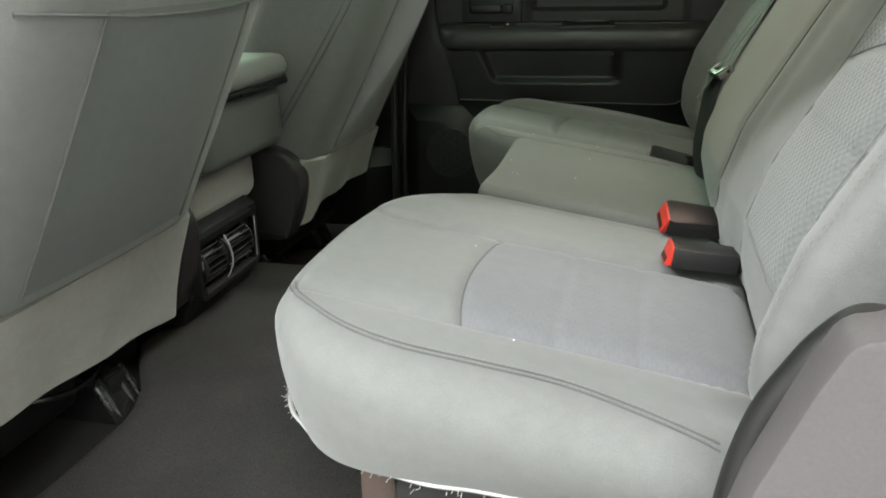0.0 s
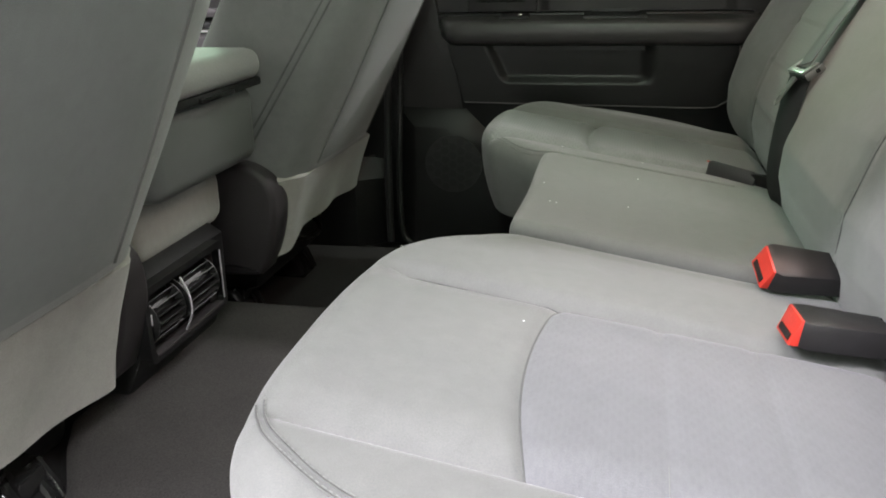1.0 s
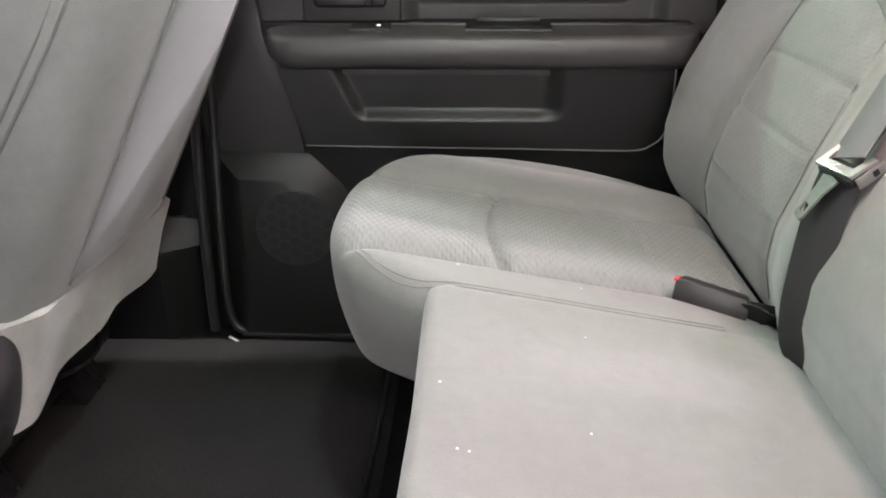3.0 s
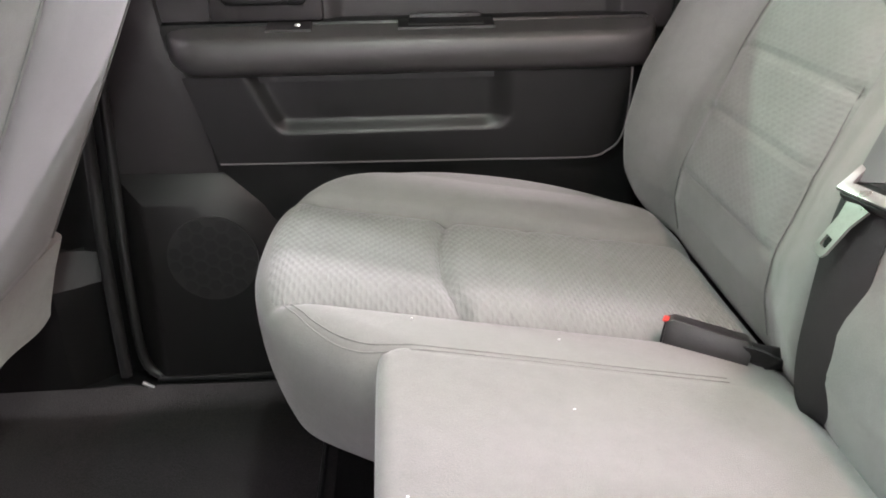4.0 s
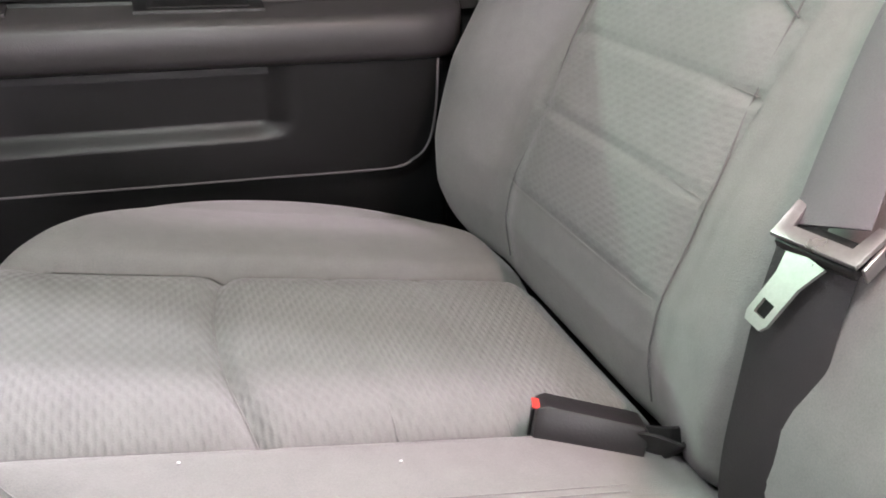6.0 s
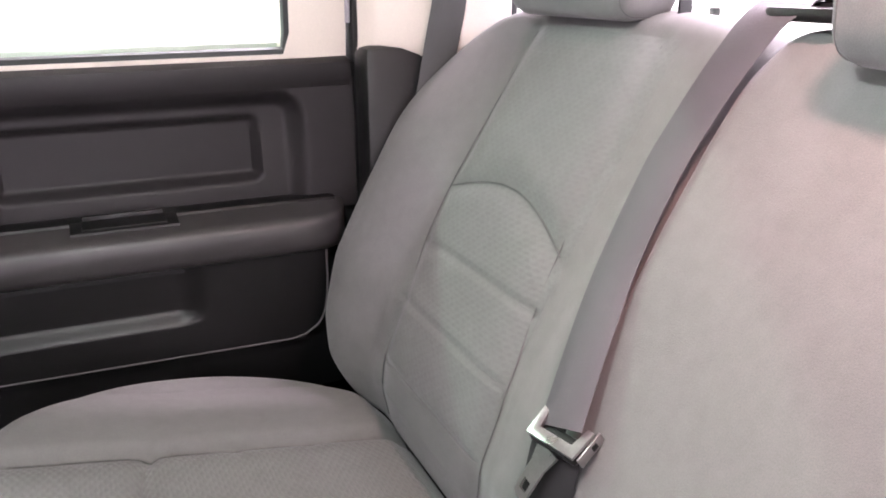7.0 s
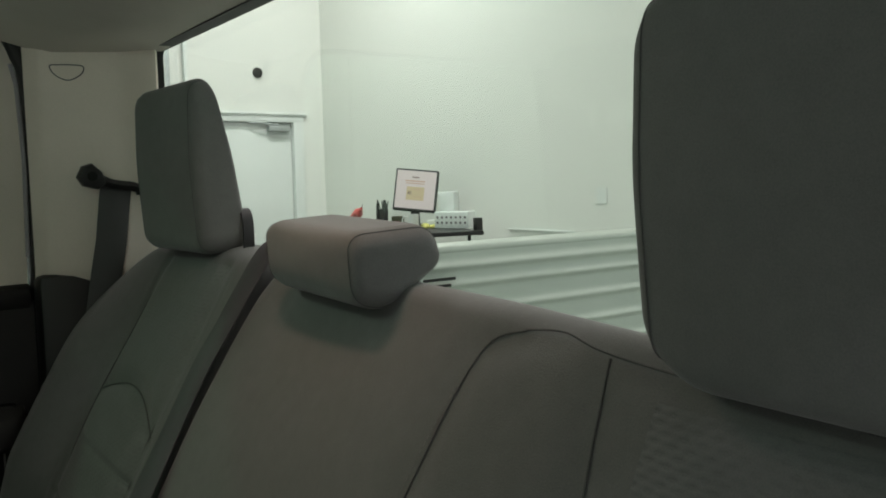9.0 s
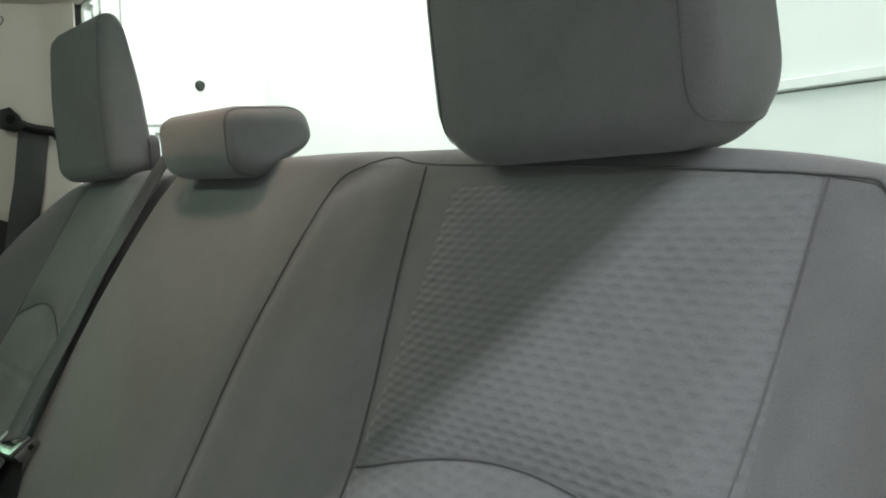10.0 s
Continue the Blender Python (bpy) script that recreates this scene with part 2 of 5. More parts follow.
CLOTH = cloth("grey_seat_cloth", (0.163, 0.168, 0.161))
COMB_FLAT = cloth("embossed_cushion_cloth", (0.1598, 0.1714, 0.1627), 0.0005, 0.0122, flat=2.8)
COMB_BACK = cloth("embossed_back_cloth", (0.1584, 0.167, 0.162), 0.0006, 0.0108, axes=(2, 1), flat=2.4)
# Shallower emboss for the far backrest.
FAR_COMB = cloth("shallow_embossed_back_cloth", (0.157, 0.166, 0.159), 0.00014, 0.0108, axes=(2, 1), flat=2.4)
REAR_CLOTH = cloth("smooth_lilac_cloth", (0.147, 0.151, 0.156), 0.00006, 0.0122, flat=2.8)
STITCH = mottled("grey_stitching", (0.215, 0.215, 0.208), 0.9, 0.1, 30)
BACK_PANEL = cloth("dark_seat_back_cloth", (0.108, 0.118, 0.112))
SKIRT = cloth("pale_skirt_carpet", (0.285, 0.278, 0.258), weave=500)
THREAD = mottled("seam_thread", (0.108, 0.1116, 0.1066), 0.9, 0.1, 30)
PALE_THREAD = mottled("pale_thread", (0.374, 0.374, 0.357), 0.9, 0.1, 30)
DARK_PLASTIC = mottled("dark_grey_plastic", (0.0068, 0.0064, 0.0065), 0.40, 0.12, 8, 700, 0.0003, spec=0.42)
MID_PLASTIC = mottled("mid_grey_plastic", (0.027, 0.024, 0.025), 0.46, 0.1, 8, 700, 0.0003, spec=0.28)
POD_BLACK = mottled("soft_black_plastic", (0.0065, 0.006, 0.006), 0.40, 0.15, 8, 700, 0.0004, spec=0.28)
GRILLE_GREY = mottled("grille_grey_plastic", (0.017, 0.0165, 0.0165), 0.42, 0.12, 8, 700, 0.0002, spec=0.4)
BLACK_PLASTIC = mottled("black_plastic", (0.0034, 0.0034, 0.0034), 0.48, 0.2, 10, 500, 0.0003)
GLOSS_BLACK = mottled("glossy_black_metal", (0.015, 0.015, 0.015), 0.14, 0.2, 12, 80, 0.0003)
RUBBER = mottled("black_rubber_seal", (0.010, 0.010, 0.010), 0.5, 0.2, 12, 200, 0.0002)
BEIGE = mottled("beige_trim_plastic", (0.84, 0.75, 0.66), 0.6, 0.05, 5, 900, 0.0003)
HEADLINER = mottled("beige_headliner_cloth", (0.58, 0.54, 0.49), 0.95, 0.06, 5, 800, 0.0005)
CARPET = mottled("charcoal_carpet", (0.01152, 0.01116, 0.0108), 0.95, 0.25, 7, 420, 0.0025, spec=0.2, fine=0.3)
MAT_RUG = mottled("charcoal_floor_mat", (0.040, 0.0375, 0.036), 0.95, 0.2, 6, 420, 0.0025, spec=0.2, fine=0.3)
# Darker copy of the mat colour; the far footwell's shade is put in.
FAR_RUG = mottled("shaded_charcoal_mat", (0.027, 0.0255, 0.0245), 0.95, 0.2, 6, 420, 0.0025, spec=0.2, fine=0.3)
RED = mottled("red_release_button", (0.55, 0.036, 0.022), 0.4, 0.05, 20, 200, 0.0001)
BELT = mottled("grey_seat_belt_webbing", (0.072, 0.072, 0.072), 0.6, 0.08, 20, 900, 0.0005)
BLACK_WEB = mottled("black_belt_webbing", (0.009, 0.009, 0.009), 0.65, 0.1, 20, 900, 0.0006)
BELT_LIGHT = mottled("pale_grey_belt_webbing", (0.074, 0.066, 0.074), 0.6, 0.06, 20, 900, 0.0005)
CHROME = mottled("bright_steel", (0.80, 0.79, 0.77), 0.32, 0.05, 30, 300, 0.0001, metal=0.75)
STEEL = mottled("satin_steel", (0.30, 0.29, 0.285), 0.30, 0.10, 30, 300, 0.0001, metal=0.8)
WHITE_WALL = mottled("white_wall_paint", (0.74, 0.74, 0.71), 0.9, 0.015, 0.8, 30, 0, spec=0.2, fine=0.0)
WHITE_DOOR = mottled("white_painted_steel", (0.70, 0.725, 0.71), 0.45, 0.03, 2.0, 90, 0.0006)
PALE_EDGE = mottled("pale_door_edge", (0.42, 0.39, 0.42), 0.4, 0.05, 20)
GALV = mottled("galvanised_steel", (0.40, 0.42, 0.42), 0.5, 0.12, 20, 120, 0.0004, metal=0.6)
TRUCK_WHITE = mottled("white_truck_paint", (0.46, 0.50, 0.45), 0.35, 0.03, 3, 100, 0.0002)
CONCRETE = mottled("pale_coated_concrete", (0.459, 0.442, 0.425), 0.5, 0.15, 1.5, 120, 0.002)
OUTER_GREY = mottled("lilac_outer_panel", (0.0828, 0.07488, 0.07776), 0.5, 0.10, 5, 300, 0.0004)
# Darker vinyl than the lid's, with the bin's shade put in as well.
CONSOLE_GREY = mottled("dark_console_vinyl", (0.1152, 0.121, 0.1166), 0.5, 0.08, 8, 700, 0.0003)
ARM_VINYL = mottled("dark_armrest_vinyl", (0.044, 0.041, 0.041), 0.40, 0.08, 8, 600, 0.0003, spec=0.5)
GREY_TRIM = mottled("lilac_grey_trim", (0.1224, 0.1116, 0.1152), 0.55, 0.06, 6, 800, 0.0003)


def glass_material():
    m, nt, b = material("clear_glass", 0.0)
    nt.nodes.remove(b)
    out = nt.nodes["Material Output"]
    clear = nt.nodes.new("ShaderNodeBsdfTransparent")
    clear.inputs["Color"].default_value = (0.93, 0.97, 0.94, 1)
    gloss = nt.nodes.new("ShaderNodeBsdfGlossy")
    gloss.inputs["Roughness"].default_value = 0.02
    edge = nt.nodes.new("ShaderNodeLayerWeight")
    edge.inputs["Blend"].default_value = 0.5
    fres = math_node(nt, "ADD", math_node(nt, "MULTIPLY", math_node(nt, "POWER", edge.outputs["Facing"], 5.0), 0.5), 0.03)
    mix = nt.nodes.new("ShaderNodeMixShader")
    link(nt, fres, mix.inputs[0])
    link(nt, clear.outputs[0], mix.inputs[1])
    link(nt, gloss.outputs[0], mix.inputs[2])
    link(nt, mix.outputs[0], out.inputs["Surface"])
    return m


GLASS = glass_material()


def emitter(name, colour, strength):
    m, nt, b = material(name, 0.5)
    b.inputs["Base Color"].default_value = (*tint(colour, 0.08)[:3], 1)
    b.inputs["Emission Color"].default_value = (*colour, 1)
    b.inputs["Emission Strength"].default_value = strength
    return m

# ---------------------------------------------------------------- garage
GROUND = -0.66
YN, XE, XW, YS, ZC = 6.1, 3.8, -7.0, -10.5, 3.95


def wall_with_hole(axis, plane, depth, a0, a1, z0, z1, holes, mat, name, label):
    """A thick wall in the plane axis = plane, built of blocks round its openings (a0, a1, z0, z1)."""
    bm = bmesh.new()

    def block(p, q, r, s):
        if q - p < 1e-4 or s - r < 1e-4:
            return
        if axis == "y":
            box(p, q, plane, plane + depth, r, s, bm=bm)
        else:
            box(plane, plane + depth, p, q, r, s, bm=bm)

    at = a0
    for h0, h1, g0, g1 in sorted(holes):
        block(at, h0, z0, z1)
        block(h0, h1, z0, g0)
        block(h0, h1, g1, z1)
        at = h1
    block(at, a1, z0, z1)
    return solid(name, finish(bm, False), mat, label, "wall", "structure")


solid("ground", box(XW - 0.2, XE + 0.2, YS - 0.2, YN + 0.2, GROUND - 0.1, GROUND), CONCRETE, "smooth pale coated concrete garage floor under the truck", "floor", "structure")
solid("ceiling", box(XW - 0.2, XE + 0.2, YS - 0.2, YN + 0.2, ZC, ZC + 0.1), WHITE_WALL, "plain white garage ceiling", "ceiling", "structure")
GD0, GD1, GDT = -2.6, 2.36, 2.42
wall_with_hole("y", YN, 0.2, XW - 0.2, XE + 0.2, GROUND, ZC, [(GD0, GD1, GROUND, GDT), (2.74, 3.56, GROUND, 1.47)], WHITE_WALL, "wall_north", "white painted garage wall with a sectional door")
wall_with_hole("x", XE, 0.2, YS, YN, GROUND, ZC, [(-2.4, 1.78, GROUND, 2.42)], WHITE_WALL, "wall_east", "white painted garage wall behind the truck")
wall_with_hole("x", XW - 0.2, 0.2, YS, YN, GROUND, ZC, [], WHITE_WALL, "wall_west", "plain white garage wall ahead of the truck")
wall_with_hole("y", YS - 0.2, 0.2, XW - 0.2, XE + 0.2, GROUND, ZC, [], WHITE_WALL, "wall_south", "plain white garage wall")


def sectional_door(axis, plane, a0, a1, ztop, z_joint, label, hinges):
    """A garage door of broad horizontal sections, each with a rolled lip, and hinges on the joints."""
    gd = thing("garage_door", label, "garage door", ((a0 + a1) / 2, plane, GROUND) if axis == "y" else (plane, (a0 + a1) / 2, GROUND), kind="structure")
    step = 0.525
    joints = sorted([z_joint + step * k for k in range(-6, 7) if GROUND < z_joint + step * k < ztop])
    edges = [GROUND] + joints + [ztop]

    def put(p, q, d0, d1, r, s, rad=0.004):
        return box(p, q, plane - d1, plane - d0, r, s, rad, 1) if axis == "y" else box(plane - d1, plane - d0, p, q, r, s, rad, 1)

    for r, s in zip(edges, edges[1:]):
        part("section", put(a0, a1, -0.05, 0.0, r + 0.004, s - 0.003), WHITE_DOOR, gd)
        part("lip", put(a0, a1, 0.0, 0.035, r + 0.006, r + 0.052), WHITE_DOOR, gd, "rolled lip along the section's foot")
    for z in joints:
        for a in hinges:
            bm = bmesh.new()
            for k, (w, h) in enumerate(((0.033, 0.0), (0.033, 0.04), (0.021, 0.075), (0.007, 0.105), (0.005, 0.118))):
                if k:
                    w0, h0 = last
                    d = 0.03
                    c = [(a - w0, h0), (a + w0, h0), (a + w, h), (a - w, h)]
                    if axis == "y":
                        prism([(p, z + 0.055 + v) for p, v in c], "y", plane - d, plane - 0.001, bm=bm)
                    else:
                        prism([(p, z + 0.055 + v) for p, v in c], "x", plane - d, plane - 0.001, bm=bm)
                last = (w, h)
            part("hinge", bm, GALV, gd, "grey steel door hinge")


sectional_door("y", YN + 0.06, GD0, GD1, GDT, 0.70, "white sectional garage door with steel hinges", [-1.6, -0.65, 0.27, 1.2, 2.1])
sectional_door("x", XE + 0.06, -2.4, 1.78, 2.42, 0.70, "white sectional garage door behind the truck bed", [-1.7, -0.6, 0.5, 1.5])
for x, w in ((2.40, 0.05), (2.56, 0.03)):
    solid("garage_door_track", box(x, x + w, YN - 0.05, YN - 0.003, GROUND, 2.6, 0.006), GALV if w > 0.04 else WHITE_DOOR, "upright track beside the garage door", "track", "structure")
solid("pillar", box(XE - 0.06, XE - 0.003, 1.80, 2.0, GROUND, ZC - 0.002, 0.004), mottled("pale_blue_grey_paint", (0.58, 0.63, 0.64), 0.6, 0.04, 3), "pale blue-grey painted pillar beside the door", "pillar", "structure")

# entry door with frame and closer
entry = thing("door_1", "white flush entry door with a closer, shut", "door", (3.15, YN, GROUND), kind="structure")
part("leaf", box(2.80, 3.50, YN + 0.03, YN + 0.075, GROUND + 0.01, 1.43, 0.004), WHITE_DOOR, entry)
for a, b in ((2.70, 2.795), (3.505, 3.60)):
    part("door_jamb", box(a, b, YN - 0.02, YN + 0.10, GROUND, 1.47, 0.006), WHITE_DOOR, entry)
part("door_head", box(2.70, 3.60, YN - 0.022, YN + 0.10, 1.435, 1.50, 0.006), WHITE_DOOR, entry)
part("head_moulding", box(2.68, 3.63, YN - 0.04, YN + 0.005, 1.495, 1.515, 0.004), WHITE_DOOR, entry)
part("door_closer", box(3.27, 3.47, YN - 0.035, YN + 0.029, 1.355, 1.405, 0.008), GALV, entry, "grey metal door closer")
part("closer_arm", tube([(3.36, YN - 0.02, 1.41), (3.20, YN - 0.04, 1.425), (3.10, YN - 0.005, 1.43)], 0.009), GALV, entry, "bent steel arm")
part("door_lever", tube([(3.46, YN + 0.028, 0.33), (3.46, YN - 0.03, 0.33), (3.36, YN - 0.03, 0.33)], 0.011), GALV, entry, "grey lever handle")
bm = bmesh.new()
bmesh.ops.create_cone(bm, cap_ends=True, segments=24, radius1=0.045, radius2=0.034, depth=0.03, matrix=Matrix.Translation((3.2, YN - 0.015, 1.845)) @ Matrix.Rotation(math.pi / 2, 4, "X"))
solid("wall_vent", finish(bm), BLACK_PLASTIC, "small round dark vent in the white wall", "vent", "structure")
solid("cable_trim", box(XE - 0.012, XE - 0.001, 2.95, 3.55, 0.575, 0.587, 0.002), WHITE_DOOR, "thin white ledge on the wall", "trim", "structure")
solid("wall_box", box(XE - 0.005, XE - 0.001, 2.69, 2.77, 0.75, 0.84, 0.001, 1), WHITE_DOOR, "small white box on the wall", "box")

# table and what stands on it
TZ = 0.60
table = thing("work_table", "dark grey folding work table near the wall", "table", (3.4, 4.2, GROUND))
TA, TB = Vector((2.99, 3.40)), Vector((3.36, 5.05))
TU = (TB - TA).normalized()
TW = Vector((TU.y, -TU.x)) * 0.42


def on_table(u, v, z):
    """A point u metres along the table's front edge and the share v of its depth behind it."""
    p = TA + TU * u + TW * v
    return (p.x, p.y, z)


TL = (TB - TA).length
part("tabletop", prism([on_table(u, v, 0)[:2] for u, v in ((0, 0), (TL, 0), (TL, 1), (0, 1))], "z", TZ - 0.026, TZ, r=0.005), DARK_PLASTIC, table)
for u in (0.10, 0.86, TL - 0.12):
    for v in (0.12, 0.88):
        part("leg", tube([on_table(u, v, GROUND), on_table(u, v, TZ - 0.026)], 0.011), BLACK_PLASTIC, table)
for u, w, v in ((0.88, 1.26, 0.12), (1.20, 1.02, 0.88), (1.34, 1.50, 0.88)):
    part("brace", tube([on_table(u, v, TZ - 0.28), on_table(w, v, TZ - 0.028)], 0.006), BLACK_PLASTIC, table)
part("side_rail", tube([on_table(0.10, 0.5, TZ - 0.10), on_table(TL - 0.1, 0.5, TZ - 0.05)], 0.006), BLACK_PLASTIC, table)
part("end_post", box(3.385, 3.43, 3.355, 3.395, TZ - 0.03, TZ + 0.075, 0.004), DARK_PLASTIC, table)


def at_table(cx, cy, turn):
    return Matrix.Translation((cx, cy, 0)) @ Matrix.Rotation(radians(turn), 4, "Z")


def monitor(cx, cy, turn):
    """A screen on a foot; its face looks along local -y."""
    m = at_table(cx, cy, turn)
    th = thing("monitor", "black-framed computer monitor showing a pale page", "monitor", (cx, cy, TZ))
    tilt = Matrix.Translation((0, 0, 0.735)) @ Matrix.Rotation(radians(6), 4, "Y") @ Matrix.Rotation(radians(-8), 4, "X") @ Matrix.Translation((0, 0, -0.735))

    def put(name, bm, mat, up=th, label=""):
        bmesh.ops.transform(bm, matrix=m, verts=bm.verts)
        return part(name, bm, mat, up, label)

    def tilted(bm):
        bmesh.ops.transform(bm, matrix=tilt, verts=bm.verts)
        return bm

    hw, zb, zt = 0.146, 0.700, 0.985
    put("case", tilted(box(-hw, hw, 0.0, 0.045, zb, zt, 0.008)), BLACK_PLASTIC)
    screen = put("screen", tilted(box(-hw + 0.012, hw - 0.012, -0.003, 0.002, zb + 0.018, zt - 0.012, 0.001)), emitter("lit_screen", (0.62, 0.53, 0.53), 1.7), label="lit pale grey screen")
    tan, dark, red = emitter("tan_page", (0.52, 0.42, 0.27), 1.7), emitter("dark_page_line", (0.22, 0.16, 0.13), 1.5), emitter("red_page_line", (0.50, 0.34, 0.26), 1.7)
    for a, b, z0, z1, k in ((-0.06, 0.06, 0.775, 0.865, tan), (-0.03, 0.02, 0.925, 0.933, dark), (-0.075, 0.06, 0.90, 0.908, red), (-0.07, 0.055, 0.885, 0.891, red), (-0.052, -0.025, 0.81, 0.835, dark), (-0.02, 0.045, 0.846, 0.852, red), (-0.015, 0.05, 0.795, 0.80, red)):
        put("page_block", tilted(box(a, b, -0.0052, -0.0035, z0, z1)), k, screen)
    put("neck", box(-0.03, 0.03, 0.03, 0.06, TZ + 0.01, 0.74, 0.006), BLACK_PLASTIC)
    put("foot", box(-0.11, 0.11, -0.06, 0.11, TZ, TZ + 0.016, 0.006), BLACK_PLASTIC)


monitor(3.42, 4.09, -44)


def small_box(name, cx, cy, w, d, h, z, turn, mat, label, holes=0):
    th = thing(name, label, "box", (cx, cy, z))
    m = at_table(cx, cy, turn)
    bm = box(-w / 2, w / 2, -d / 2, d / 2, z, z + h, 0.006)
    bmesh.ops.transform(bm, matrix=m, verts=bm.verts)
    part("body", bm, mat, th)
    for i in range(holes):
        for j in range(2):
            x = -w / 2 + w * (i + 0.7) / (holes + 0.4)
            zz = z + h * (0.35 + 0.32 * j)
            bm = box(x - 0.007, x + 0.007, -d / 2 - 0.002, -d / 2 + 0.004, zz - 0.007, zz + 0.007, 0.002)
            bmesh.ops.transform(bm, matrix=m, verts=bm.verts)
            part("slot", bm, GREY_TRIM, th, "grey slot")


PALE = mottled("white_plastic", (0.72, 0.74, 0.73), 0.5, 0.04, 12)
small_box("storage_basket", 3.46, 3.68, 0.23, 0.13, 0.105, TZ, -58, PALE, "white slotted plastic basket on the table", 7)
small_box("storage_box", 3.50, 3.80, 0.11, 0.10, 0.125, TZ + 0.105, -58, PALE, "plain white box stacked on the basket")
small_box("card_box", 3.40, 3.86, 0.055, 0.05, 0.05, TZ, -40, PALE, "little white box with dark print")
small_box("keyboard", 3.40, 4.42, 0.42, 0.12, 0.02, TZ, -82, BLACK_PLASTIC, "black keyboard lying on the table")
small_box("pencil_case", 3.32, 4.18, 0.07, 0.05, 0.035, TZ, -60, mottled("mauve_cloth", (0.25, 0.12, 0.14), 0.8), "small mauve case on the table")
small_box("pouch", 3.46, 4.36, 0.08, 0.05, 0.06, TZ + 0.001, -60, mottled("moss_cloth", (0.06, 0.06, 0.03), 0.9), "small dark moss-green pouch on the table")
YELLOW = mottled("yellow_card", (0.75, 0.70, 0.22), 0.7)


def crumple(cx, cy, r, label):
    bm = bmesh.new()
    bmesh.ops.create_icosphere(bm, subdivisions=3, radius=r, matrix=Matrix.Translation((cx, cy, TZ + r * 0.55)))
    for v in bm.verts:
        v.co += Vector((1, 1, 0.6)) * 0.5 * r * noise.noise(v.co * 40)
        v.co.z = max(TZ, TZ + (v.co.z - TZ) * 0.8)
    solid("crumpled_paper", finish(bm), YELLOW, label, "paper", group="paper on the table")


crumple(3.15, 3.77, 0.028, "small yellow crumpled paper on the table")
crumple(3.33, 3.83, 0.027, "pale yellow crumpled paper beside the white box")
crumple(3.37, 3.80, 0.020, "pale yellow crumpled paper beside the white box")


def lathe(profile, cx, cy, n=20):
    rings = [[(cx + r * math.cos(2 * math.pi * k / n), cy + r * math.sin(2 * math.pi * k / n), z) for k in range(n)] for r, z in profile]
    return loft(rings)


mug = thing("mug", "pale ceramic mug with a dark mark", "mug", (3.30, 3.92, TZ))
part("cup", lathe([(0.028, TZ), (0.034, TZ + 0.004), (0.036, TZ + 0.09), (0.033, TZ + 0.09), (0.031, TZ + 0.012)], 3.30, 3.92), PALE, mug)
part("handle", tube(spline([(3.275, 3.948, TZ + 0.075), (3.255, 3.968, TZ + 0.07), (3.252, 3.972, TZ + 0.03), (3.275, 3.948, TZ + 0.02)], 10), 0.005, 6), PALE, mug)
pot = thing("pen_pot", "black pot of pens on the table", "pen pot", (3.60, 4.78, TZ))
part("pot", lathe([(0.032, TZ), (0.036, TZ + 0.1), (0.032, TZ + 0.1), (0.028, TZ + 0.01)], 3.60, 4.78), BLACK_PLASTIC, pot)
for k in range(4):
    part("pen", tube([(3.59 + 0.008 * k, 4.77 + 0.006 * k, TZ + 0.012), (3.57 + 0.016 * k, 4.80 - 0.02 * k, TZ + 0.15 + 0.01 * (k % 2))], 0.004, 6), (BLACK_PLASTIC, DARK_PLASTIC)[k % 2], pot)
bottle = thing("spray_bottle", "tipped red plastic bottle on the table", "bottle", (3.46, 4.93, TZ))
bm = lathe([(0.02, 0), (0.034, 0.006), (0.036, 0.09), (0.015, 0.115), (0.014, 0.14), (0.006, 0.142)], 0, 0)
bmesh.ops.transform(bm, matrix=Matrix.Translation((3.46, 4.99, TZ + 0.032)) @ Matrix.Rotation(radians(58), 4, "X"), verts=bm.verts)
part("body", bm, mottled("red_plastic", (0.62, 0.10, 0.09), 0.4), bottle)
part("wire", tube(spline([(3.46, 4.90, TZ + 0.09), (3.46, 4.865, TZ + 0.11), (3.46, 4.855, TZ + 0.14)], 8), 0.003, 5), BLACK_PLASTIC, bottle)
for k, (w, cy) in enumerate(((0.012, 4.80), (0.022, 4.70))):
    solid("spray_can", lathe([(w, TZ), (w, TZ + 0.13), (w * 0.5, TZ + 0.15), (w * 0.5, TZ + 0.17)], 3.56, cy, 14), BLACK_PLASTIC if k else DARK_PLASTIC, "dark slim bottle standing on the table", "bottle", group="bottles on the table")
# bright cloths and bags under the table
bag = thing("toy_bag", "soft bag of orange, yellow and blue stuff under the table", "bag", (3.5, 4.85, GROUND))
for k, (dy, z, r, c) in enumerate(((0.0, 0.36, 0.085, (0.8, 0.25, 0.05)), (0.07, 0.455, 0.05, (0.8, 0.7, 0.05)), (-0.10, 0.40, 0.06, (0.25, 0.55, 0.70)), (-0.06, 0.44, 0.045, (0.30, 0.60, 0.75)), (0.13, 0.44, 0.04, (0.60, 0.75, 0.72)))):
    bm = bmesh.new()
    bmesh.ops.create_icosphere(bm, subdivisions=3, radius=r, matrix=Matrix.Translation((3.5, 4.85 + dy, z)))
    for v in bm.verts:
        v.co += Vector((1, 1, 1)) * 0.035 * noise.noise(v.co * 17)
    part("bundle", finish(bm), mottled("bright_cloth", c, 0.8), bag)
part("sack", box(3.38, 3.62, 4.70, 5.0, GROUND, 0.31, 0.05, 3), PALE, bag)

# ---------------------------------------------------------------- truck shell
FLOOR = 0.05
shell = thing("truck_body", "white pickup cab and bed shell", "truck", (0, 0, GROUND))
part("cab_floor", box(-1.5, 0.78, -0.80, 0.86, -0.02, 0.03, 0.01), BLACK_PLASTIC, shell)
